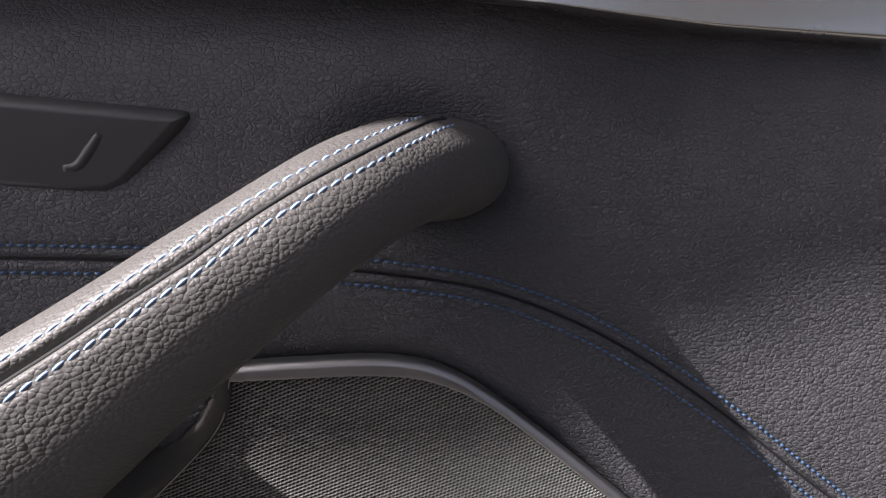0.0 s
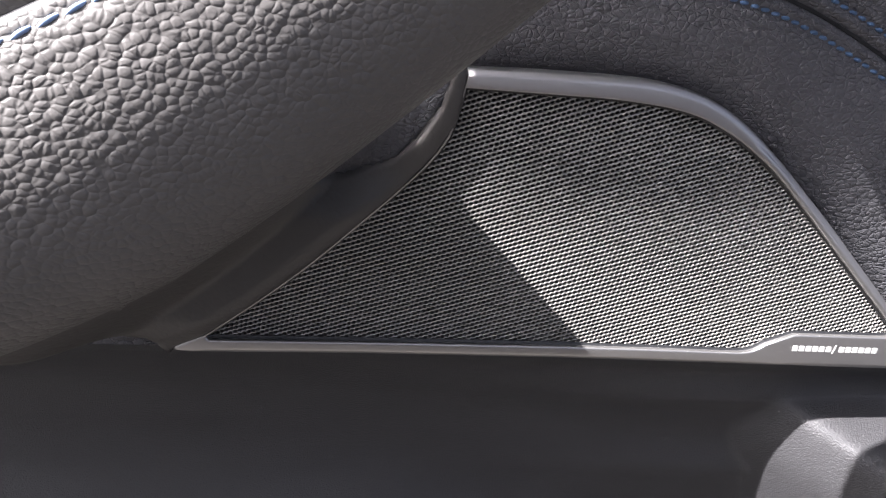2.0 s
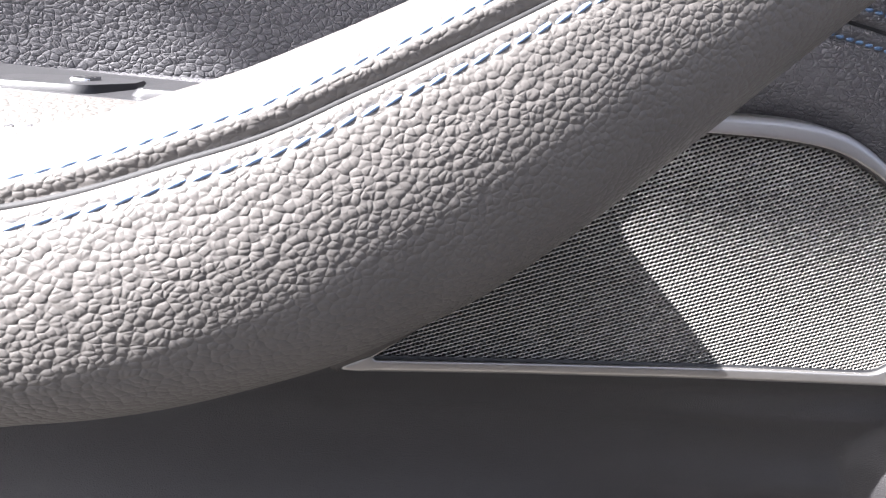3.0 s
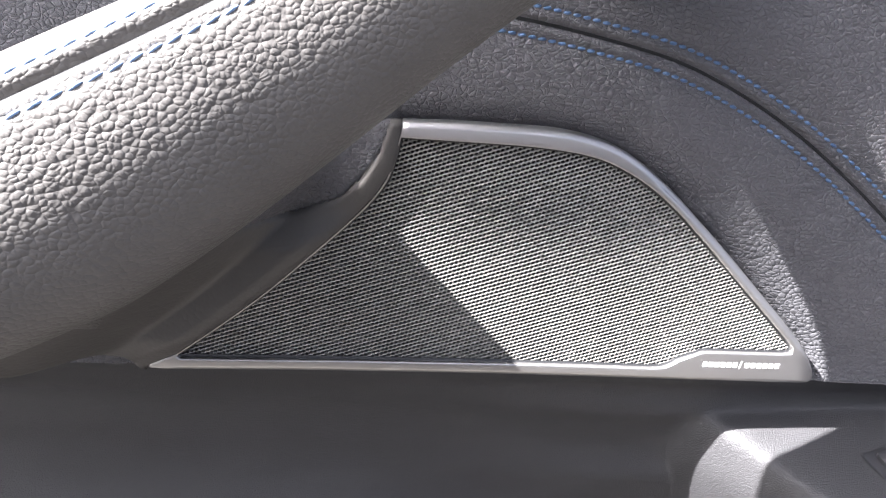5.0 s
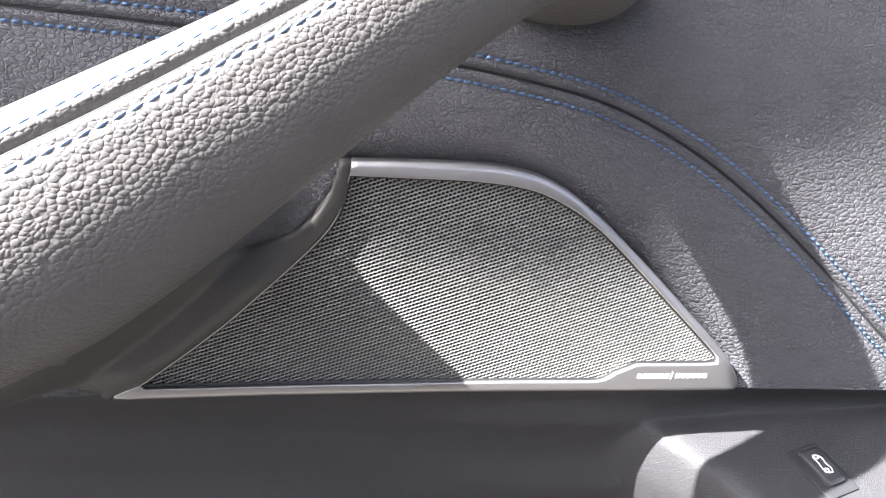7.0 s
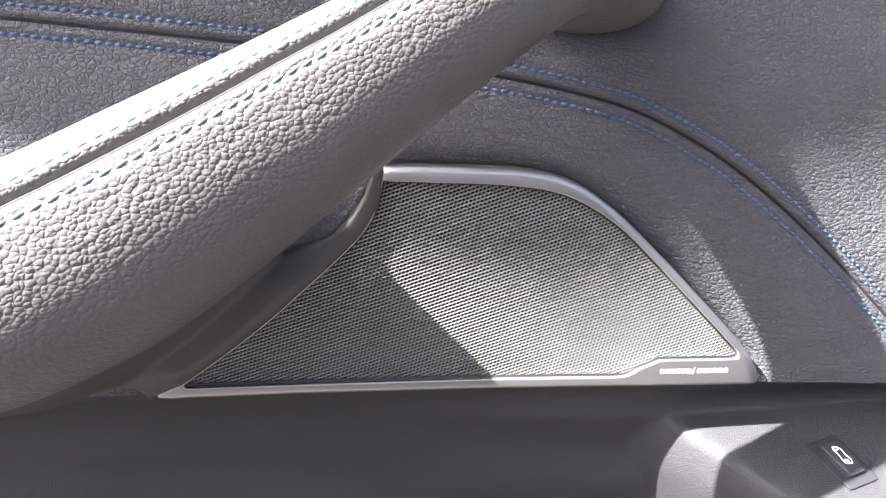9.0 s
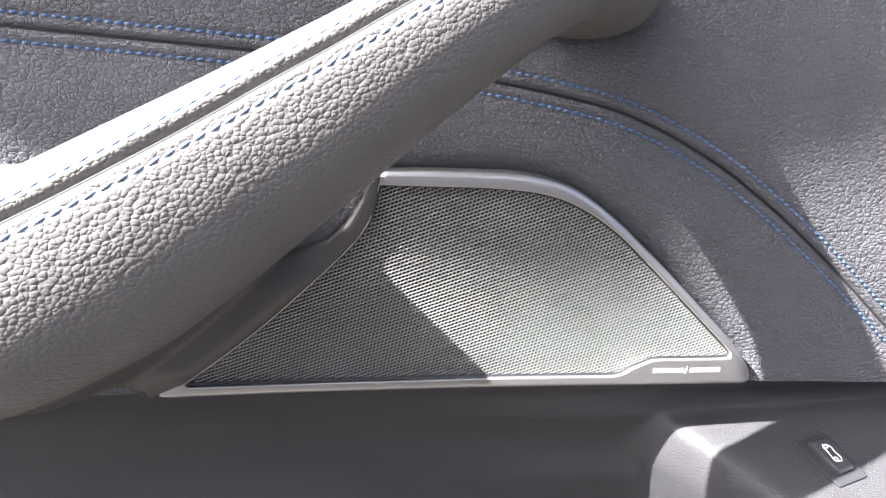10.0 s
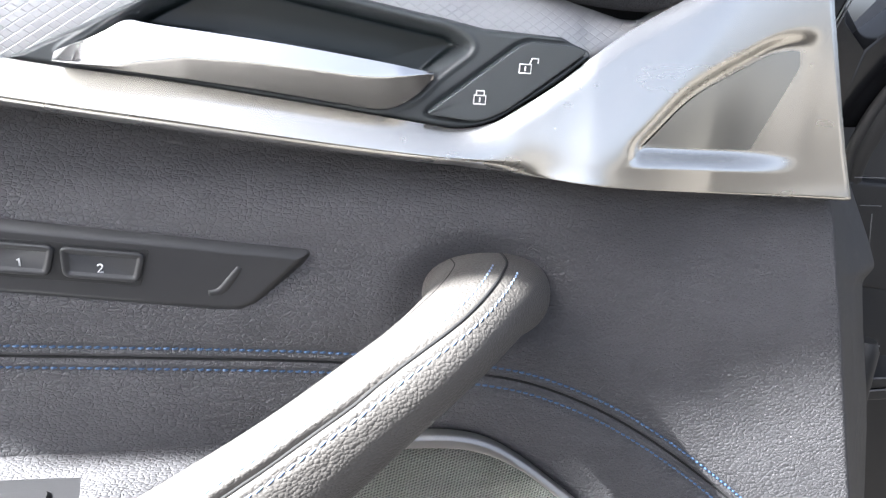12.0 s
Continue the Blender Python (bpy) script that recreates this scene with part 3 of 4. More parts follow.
def build_armrest():
    arm = thing("armrest", "dark leather armrest body behind the pull grip", "armrest")
    zs = np.linspace(0.5475, 0.6305, 90)
    us = np.concatenate([[0.0], np.linspace(0, 0.02, 30, endpoint=False), np.linspace(0.02, 0.12, 150, endpoint=False), np.linspace(0.12, 0.31, 12)])
    rise = np.interp(us, *spline([(0, 0.0010), (0.003, 0.0046), (0.006, 0.0072), (0.012, 0.0080), (0.020, 0.0092), (0.030, 0.0146), (0.040, 0.0206), (0.060, 0.0282), (0.085, 0.0325), (0.31, 0.0400)], 60).T)
    z = 0.5475 + rise[None, :] + (zs[:, None] - 0.5475) * (1 - rise[None, :] / 0.083)
    x = np.interp(z - rise[None, :] * 0.6, MESH_EDGE[:, 0], MESH_EDGE[:, 1]) + 0.0008 - us[None, :]
    y = armrest_depth(np.repeat(us[None, :], len(zs), 0), z, x) + 0.0012
    # the block above the seam is one even cushion
    even = (z - lip_height(x) > 0.0012) & (us[None, :] > 0.009)
    even[0], even[-1], even[:, 0], even[:, -1] = False, False, False, False
    for _ in range(60):
        mean = 0.25 * (np.roll(y, 1, 0) + np.roll(y, -1, 0) + np.roll(y, 1, 1) + np.roll(y, -1, 1))
        y = np.where(even, mean, y)
    y[:, 0] = 0.006
    v = list(np.stack([x, y, z], -1).reshape(-1, 3))
    f = grid_faces(len(zs), len(us))
    base = len(v)
    v += [(x[0, j], 0.008, z[0, j] + 0.001) for j in range(len(us))]
    f += [(base + j, base + j + 1, j + 1, j) for j in range(len(us) - 1)]
    base = len(v)
    last = (len(zs) - 1) * len(us)
    v += [(x[-1, j], 0.006, z[-1, j] + 0.0006) for j in range(len(us))]
    f += [(last + j, last + j + 1, base + j + 1, base + j) for j in range(len(us) - 1)]
    over = [min(v[i][2] - float(lip_height(v[i][0])) for i in q) > -0.0004 for q in f]
    for name, above, mat, label in (("body", False, ARM_LEATHER, "dark smooth leather body"), ("block", True, PANEL_LEATHER, "grained leather block above the seam")):
        faces = [q for q, o in zip(f, over) if o == above]
        used = sorted({i for q in faces for i in q})
        at = {i: n for n, i in enumerate(used)}
        data_part(name, [v[i] for i in used], [tuple(at[i] for i in q) for q in faces], mat, arm, label)
    path = spline([(-0.42, -0.058, 0.6140), (-0.20, -0.058, 0.6140), (-0.14, -0.054, 0.6125), (-0.105, -0.036, 0.604)], 40)
    v, f = tube(path, 0.0200, 28)
    data_part("pad", v, f, GRIP_LEATHER, arm, "padded leather armrest edge")
    return arm


# ---- window switch console ----
def build_console():
    c = thing("window_switch_console", "silver-edged window switch console on the armrest", "switch console")
    ring = rounded([(-0.42, 0.0), (-0.42, -0.046), (-0.135, -0.046), (-0.100, -0.032), (-0.084, -0.012), (-0.080, 0.005), (-0.42, 0.006)], 0.004)
    v, f = plate([(p[0], p[1]) for p in ring], 0.0, 0.012, 0.0015)
    v = [(x, z, 0.6275 - y) for x, y, z in v]
    sharpen(outward(v, f, ALUMINIUM, "deck", c, "satin silver deck"))
    ring = rounded([(-0.40, -0.0105), (-0.40, -0.045), (-0.132, -0.045), (-0.110, -0.032), (-0.102, -0.0105)], 0.004)
    v, f = plate(ring, 0.0, 0.004, 0.0006)
    v = [(x, z, 0.6279 - y) for x, y, z in v]
    sharpen(outward(v, f, SWITCH_PLASTIC, "inlay", c, "dark plastic inlay"))
    # four finger switches, thicker towards the front, each with a bright sign
    for x in (-0.136, -0.166, -0.196, -0.226):
        ring = rounded([(x - 0.0135, -0.018), (x - 0.0135, -0.044), (x + 0.009, -0.044), (x + 0.0145, -0.030), (x + 0.0125, -0.018)], 0.003)
        top = [(px * 0.92 + x * 0.08, py * 0.94 - 0.031 * 0.06, 0.6338 - 0.05 * (py + 0.044)) for px, py in ring]
        mid = [(px, py, 0.6325 - 0.05 * (py + 0.044)) for px, py in ring]
        low = [(px, py, 0.6270) for px, py in ring]
        n = len(ring)
        key = outward(low + mid + top, grid_faces(3, n, True) + [tuple(range(2 * n, 3 * n))], SWITCH_PLASTIC, "rocker", c, "black window switch")
        sharpen(key, 40)
        v, f = plate(rounded([(x + 0.001, -0.033), (x + 0.005, -0.033), (x + 0.006, -0.028), (x + 0.002, -0.028)], 0.001), 0.0, 0.0012, 0.0003)
        sharpen(outward([(a, b, 0.6338 - y) for a, y, b in v], f, CHROME, "sign", key, "small bright sign"))
    return c


# ---- memory switch block ----
def digit(name, strokes, at, size, y, parent):
    """Small printed sign made of round strokes."""
    vs, fs = [], []
    for s in strokes:
        p = [(at[0] + a * size, y, at[1] + b * size) for a, b in s]
        v, f = tube(p, 0.00030, 6)
        fs += [tuple(i + len(vs) for i in q) for q in f]
        vs += v
    ob = data_part(name, vs, fs, PRINT, parent, "white printed sign")
    return ob


def build_memory():
    m = thing("memory_switch", "black seat memory switch block with two buttons", "switch")
    low = np.array([(-0.30, 0.7115), (-0.138, 0.6948), (-0.070, 0.6862), (-0.0610, 0.6858), (-0.0550, 0.6885), (-0.0470, 0.6960), (-0.0400, 0.7026), (-0.0372, 0.7056), (-0.0362, 0.7074)])
    high = np.array([(-0.30, 0.7418), (-0.0420, 0.7094), (-0.0390, 0.7091), (-0.0372, 0.7086), (-0.0362, 0.7078)])
    ring = np.vstack([low, high[::-1]])
    xs = np.concatenate([np.linspace(-0.30, -0.075, 60, endpoint=False), np.linspace(-0.075, -0.0362, 90)])
    ws = 0.5 - 0.5 * np.cos(np.linspace(0, math.pi, 64))
    lo, hi = np.interp(xs, low[:, 0], low[:, 1]), np.interp(xs, high[:, 0], high[:, 1])
    x = np.repeat(xs[:, None], len(ws), 1)
    z = lo[:, None] + (hi - lo)[:, None] * ws[None, :]
    d = np.clip(depth_in(x, z, ring), 0, 1)
    y = 0.0010 + 0.0030 * np.clip(1 - d / 0.0034, 0, 1) ** 1.6
    y[:, 0] = y[:, -1] = y[-1, :] = 0.012
    data_part("block", np.stack([x, y, z], -1).reshape(-1, 3), grid_faces(len(xs), len(ws)), SWITCH_PLASTIC, m, "black satin plastic")
    slab("slot", rounded([(-0.0895, 0.7105), (-0.0935, 0.6975), (-0.26, 0.7155), (-0.26, 0.729)], 0.0012), 0.00088, 0.004, BLACK_PLASTIC, m, "dark joint round the buttons", 0.0001, 1)
    signs = {"one": [[(-0.2, 0.25), (0.05, 0.5), (0.05, -0.5)]],
             "two": [[(-0.3, 0.3), (-0.15, 0.47), (0.1, 0.5), (0.28, 0.32), (0.22, 0.08), (-0.3, -0.5), (0.32, -0.5)]]}
    for k, (x0, x1, sign, sx) in enumerate(((-0.1175, -0.0905, "two", -0.1055), (-0.1435, -0.1185, "one", -0.1302), (-0.1700, -0.1445, "", 0))):
        dz = (-0.0905 - x1) * 0.110
        dz0 = (-0.0905 - x0) * 0.110
        ring = resample(rounded([(x1, 0.7097 + dz), (x1 - 0.0030, 0.6986 + dz + 0.0003), (x0, 0.6986 + dz0), (x0, 0.7097 + dz0)], 0.0030, 8), 240)
        v = []
        for d, y in ((0.0, 0.004), (0.0, 0.0005), (0.0002, 0.0000), (0.0006, -0.0003), (0.0012, -0.0003), (0.0017, -0.0001), (0.0022, 0.0004), (0.0026, 0.0006)):
            v += [(px, y, pz) for px, pz in inset(ring, d)]
        b = outward(v, grid_faces(8, 240, True) + [tuple(range(1680, 1920))], SWITCH_PLASTIC, "button", m, "black push button with a dished face")
        if sign:
            digit("sign", signs[sign], (sx, 0.7045 + (-0.1055 - sx) * 0.110), 0.0028, 0.0005, b)
    # raised bar modelled in place of a soft reflection on the block
    v, f = tube(spline([(-0.0715, 0.0022, 0.6944), (-0.0676, 0.0022, 0.6950), (-0.0639, 0.0022, 0.6990), (-0.0604, 0.0022, 0.7036)], 16), 0.0015 + 0.0004 * np.sin(np.linspace(0, math.pi, 16)), 24)
    data_part("glint_bar", v, f, SWITCH_PLASTIC, m, "raised bar in place of a soft reflection")
    return m


# ---- boot release switch on the hump ----
def build_boot_switch():
    s = thing("boot_switch", "small black boot release switch with a white sign", "switch")

    def on_hump(ring, lift):
        out = []
        for x, z in ring:
            f = lower_depth(np.array([x, x + 0.001, x]), np.array([z, z, z + 0.001]))
            n = Vector((float(f[1] - f[0]) / 0.001, -1.0, float(f[2] - f[0]) / 0.001)).normalized()
            out.append(tuple(Vector((x, float(f[0]), z)) + n * lift))
        return out

    def pad(name, ring, lift, mat, parent, label, bevel):
        c = np.mean(ring, 0)
        low = on_hump(ring, -0.002)
        mid = on_hump(ring, lift - bevel * 0.4)
        top = on_hump(c + (ring - c) * (1 - bevel / 0.006), lift)
        n = len(ring)
        v = low + mid + top
        f = grid_faces(3, n, True) + [tuple(range(2 * n, 3 * n))]
        ob = outward(v, f, mat, name, parent, label)
        sharpen(ob, 40)
        return ob

    a, b, c, d = (0.1295, 0.5252), (0.1443, 0.5270), (0.1499, 0.5212), (0.1360, 0.5195)
    pad("bezel", rounded([a, b, c, d], 0.0010), 0.0010, SWITCH_PLASTIC, s, "black satin bezel", 0.0004)
    A, B, C, D = [np.array(p) for p in (a, b, c, d)]

    def uv(u, w):
        return tuple((A * (1 - u) + D * u) * (1 - w) + (B * (1 - u) + C * u) * w)

    key = pad("key", rounded([uv(0.10, 0.24), uv(0.10, 0.82), uv(0.82, 0.78), uv(0.82, 0.22)], 0.0012), 0.0030, KEY_PLASTIC, s, "glossy black key", 0.0010)
    car = [(0.22, 0.50), (0.26, 0.72), (0.34, 0.80), (0.46, 0.74), (0.60, 0.78), (0.68, 0.66), (0.66, 0.46), (0.56, 0.36), (0.40, 0.44), (0.28, 0.42), (0.22, 0.50)]
    p = on_hump([uv(0.44 + (u - 0.44) * 0.85, 0.52 + (w - 0.58) * 0.55) for u, w in car], 0.0032)
    v, f = tube(p, 0.00024, 6)
    data_part("sign", v, f, PRINT, key, "white printed car outline")
    for u, w in ((0.30, 0.52), (0.58, 0.46)):
        p = on_hump([uv(u + 0.035 * math.cos(k * math.pi / 5), w + 0.06 * math.sin(k * math.pi / 5)) for k in range(11)], 0.0032)
        v, f = tube(p, 0.00032, 6)
        data_part("sign", v, f, PRINT, key, "white printed car outline")
    return s


# ---- metal trim strip with the tweeter recess ----
TRIM = spline([(-0.42, 0.788, -0.42, 0.803), (-0.25, 0.768, -0.25, 0.783), (-0.131, 0.7540, -0.129, 0.7685), (-0.083, 0.7485, -0.082, 0.7640), (-0.030, 0.7430, -0.031, 0.7580), (-0.002, 0.7408, -0.004, 0.7545),
               (0.012, 0.7400, 0.011, 0.7530), (0.030, 0.7385, 0.022, 0.7552), (0.050, 0.7370, 0.030, 0.7598), (0.070, 0.7355, 0.045, 0.7700),
               (0.092, 0.7342, 0.063, 0.7850), (0.115, 0.7330, 0.086, 0.8000), (0.140, 0.7320, 0.106, 0.8130), (0.1645, 0.7310, 0.1270, 0.8270)], 260)
TWEETER = rounded([(0.0698, 0.7436), (0.0688, 0.7524), (0.0868, 0.7738), (0.1180, 0.7915), (0.1340, 0.7930), (0.1460, 0.7420)], 0.010, 8)


def build_trim():
    t = thing("door_trim", "brushed aluminium door trim strip widening into a tweeter recess", "trim")
    rows = 110
    v = []
    ws = np.linspace(0, 1, rows) ** 1.2
    for xl, zl, xu, zu in TRIM:
        x = xl + (xu - xl) * ws
        z = zl + (zu - zl) * ws
        wide = float(smooth(0.0, 0.05, np.array(xl)))
        strip = np.where(ws < 0.30, 0.005 - 0.011 * np.sqrt(np.clip(1 - (1 - ws / 0.30) ** 2, 0, 1)), -0.006 + 0.0068 * ((ws - 0.30) / 0.70) ** 1.25)
        rim = (1 - ws) * math.hypot(xu - xl, zu - zl)
        flat = 0.006 - 0.0105 * (1 - (1 - np.clip(ws / 0.028, 0, 1)) ** 2) ** 0.5 + 0.0024 * np.clip(1 - rim / 0.0055, 0, 1) ** 1.5 - 0.0020 * smooth(0.1, 0.7, ws) * (1 - ws)
        y = strip * (1 - wide) + flat * wide
        bend = (x - 0.0590) * 0.83 - (z - 0.7600) * 0.55
        y = y - 0.0070 * wide * np.exp(-((bend - 0.016) / np.where(bend < 0.016, 0.017, 0.045)) ** 2)
        y = y + 0.07 * (z - 0.735) * wide
        d = depth_in(x, z, TWEETER)
        fade = 1 - smooth(0.106, 0.140, x - 0.12 * (z - 0.745))
        y = y + (0.0050 * smooth(0.0, 0.0062, d) + 0.04 * (0.772 - z) * smooth(0.003, 0.007, d)) * fade
        v += list(np.stack([x, y, z], 1))
    f = grid_faces(len(TRIM), rows)
    base = len(v)
    last = (len(TRIM) - 1) * rows
    v += [(v[last + j][0] + 0.0004, 0.012, v[last + j][2]) for j in range(rows)]
    f += [(last + j, last + j + 1, base + j + 1, base + j) for j in range(rows - 1)]
    base = len(v)
    v += [(v[i * rows][0], 0.020, v[i * rows][2] + 0.0006) for i in range(len(TRIM))]
    f += [(i * rows, (i + 1) * rows, base + i + 1, base + i) for i in range(len(TRIM) - 1)]
    outward(v, f, ALUMINIUM, "strip", t, "brushed aluminium strip")
    # added darker sheet in the recess; its slanting right edge follows a reflection
    ring = inset(resample(TWEETER, 160), 0.0070)
    skin = np.array(v[:len(TRIM) * rows])
    lines = np.linspace(0.7485, 0.7900, 60)
    pts, count = [], 24
    for z in lines:
        row = np.linspace(0.066, 0.140, 2400)
        ok = row[(depth_in(row, np.full(2400, z), ring) > 0) & (row < 0.1165 + 0.38 * (z - 0.745))]
        if len(ok) < 2:
            continue
        for x in np.linspace(ok[0], ok[-1], count):
            near = skin[np.argsort((skin[:, 0] - x) ** 2 + (skin[:, 2] - z) ** 2)[:10]]
            w = 1 / ((near[:, 0] - x) ** 2 + (near[:, 2] - z) ** 2 + 1e-8)
            pts.append((x, float(np.sum(near[:, 1] * w) / np.sum(w)) - 0.00032, z))
    data_part("reflection_sheet", pts, grid_faces(len(pts) // count, count), REFLECTION_METAL, t, "darker grey sheet added for the reflection in the recess")
    return t


# ---- release handle and lock switch ----
BEZEL_TOP = np.array([(-0.1285, 0.7690), (-0.094, 0.7862), (-0.070, 0.8000), (0.006, 0.7880), (0.018, 0.7858), (0.030, 0.7853), (0.045, 0.7846), (0.0545, 0.7808)])
POCKET = rounded([(-0.1148, 0.7702), (-0.085, 0.7655), (-0.055, 0.7625), (-0.030, 0.7594), (-0.0155, 0.7580), (-0.004, 0.7625), (0.0022, 0.7694), (0.0150, 0.7800), (0.0080, 0.7850), (-0.068, 0.7975), (-0.0955, 0.7828)], 0.004)
LOCK = rounded([(-0.0022, 0.7572), (0.0175, 0.7552), (0.0265, 0.7592), (0.0530, 0.7800), (0.0500, 0.7826), (0.0310, 0.7834)], 0.0042, 8)


def build_release():
    h = thing("door_release", "satin chrome interior door release lever in a dark recess", "door handle")
    xs = np.linspace(-0.1285, 0.0545, 260)
    ws = np.linspace(0, 1, 70)
    lo = np.interp(xs, TRIM[:, 2], TRIM[:, 3]) - 0.0004
    hi = np.maximum(np.interp(xs, BEZEL_TOP[:, 0], BEZEL_TOP[:, 1]), lo + 0.0006)
    x = np.repeat(xs[:, None], len(ws), 1)
    z = lo[:, None] + (hi - lo)[:, None] * ws[None, :]
    d = depth_in(x, z, POCKET)
    rim = np.minimum(z - lo[:, None], hi[:, None] - z)
    y = 0.0010 + 0.004 * (1 - np.sqrt(np.clip(1 - np.clip(1 - rim / 0.0022, 0, 1) ** 2, 0, 1)))
    y = y + 0.013 * smooth(-0.0004, 0.0040, d) + 0.10 * np.clip(d - 0.004, 0, 0.05) - 0.0006 * np.exp(-((d + 0.0012) / 0.0008) ** 2)
    y = y + 0.0016 * smooth(-0.0012, 0.0002, depth_in(x, z, LOCK))
    v, f = np.stack([x, y, z], -1).reshape(-1, 3), grid_faces(len(xs), len(ws))
    deep = d.ravel() > 0.0022
    for name, sunk, mat, label in (("bezel", False, BEZEL_GREY, "dark satin grey bezel"), ("pocket", True, POCKET_BLACK, "glossy blue-black finger recess")):
        faces = [q for q in f if all(deep[i] for i in q) == sunk]
        used = sorted({i for q in faces for i in q})
        at = {i: n for n, i in enumerate(used)}
        data_part(name, [tuple(v[i]) for i in used], [tuple(at[i] for i in q) for q in faces], mat, h, label)
    top = spline([(-0.1135, 0.7715), (-0.100, 0.7775), (-0.0925, 0.7815), (-0.0840, 0.7808), (-0.050, 0.7778), (-0.020, 0.7742), (0.0010, 0.7712)], 110)
    bot = spline([(-0.1130, 0.7690), (-0.085, 0.7665), (-0.055, 0.7635), (-0.030, 0.7604), (-0.0150, 0.7590), (-0.006, 0.7628), (0.0010, 0.7692)], 110)
    v, rows = [], 44
    for i, ((xa, za), (xb, zb)) in enumerate(zip(top, bot)):
        u = i / 109
        b = float(np.interp(u, [0, 0.15, 0.22, 0.32, 0.48, 0.75, 1], [0.95, 0.88, 0.74, 0.55, 0.45, 0.36, 0.20]))
        thin = float(np.interp(u, [0, 0.06, 0.9, 1.0], [0.85, 1, 1, 0.6]))
        for w in np.linspace(0, 1, rows):
            if w < b:
                y = -0.0040 - 0.0055 * w
            else:
                q = (w - b) / (1 - b)
                y = -0.0040 - 0.0055 * b + 0.0014 * (1 - b) * q
            v.append((xa + (xb - xa) * w, y * thin + 0.0006, za + (zb - za) * w))
    y3 = np.array(v).reshape(110, rows, 3)
    for _ in range(2):
        y3[1:-1, 1:-1, 1] = 0.5 * y3[1:-1, 1:-1, 1] + 0.125 * (y3[2:, 1:-1, 1] + y3[:-2, 1:-1, 1] + y3[1:-1, 2:, 1] + y3[1:-1, :-2, 1])
    v = list(y3.reshape(-1, 3))
    f = grid_faces(110, rows)
    base = len(v)
    v += [(p, 0.012, q - 0.0005) for p, q in top] + [(p, 0.012, q + 0.0004) for p, q in bot]
    f += [(i * rows, (i + 1) * rows, base + i + 1, base + i) for i in range(109)]
    f += [(i * rows + rows - 1, (i + 1) * rows + rows - 1, base + 111 + i, base + 110 + i) for i in range(109)]
    sharpen(outward(v, f, CHROME, "lever", h, "satin chrome lever"), 60)
    return h


def build_lock():
    k = thing("lock_switch", "black lock and unlock switch with white padlock signs", "switch")
    a = slab("key", inset(LOCK, 0.0006), -0.0022, 0.006, BEZEL_GREY, k, "dark satin key plate", 0.0005, 3)
    box = [[(-0.45, -0.5), (0.45, -0.5), (0.45, 0.15), (-0.45, 0.15), (-0.45, -0.5)], [(0, -0.35), (0, 0.0)]]
    digit("sign", box + [[(-0.3, 0.15), (-0.3, 0.5), (0.3, 0.5), (0.3, 0.15)]], (0.0170, 0.7640), 0.0044, -0.0024, a)
    digit("sign", box + [[(0.3, 0.15), (0.45, 0.6), (0.95, 0.6), (0.95, 0.25)]], (0.0315, 0.7748), 0.0044, -0.0024, a)
    return k


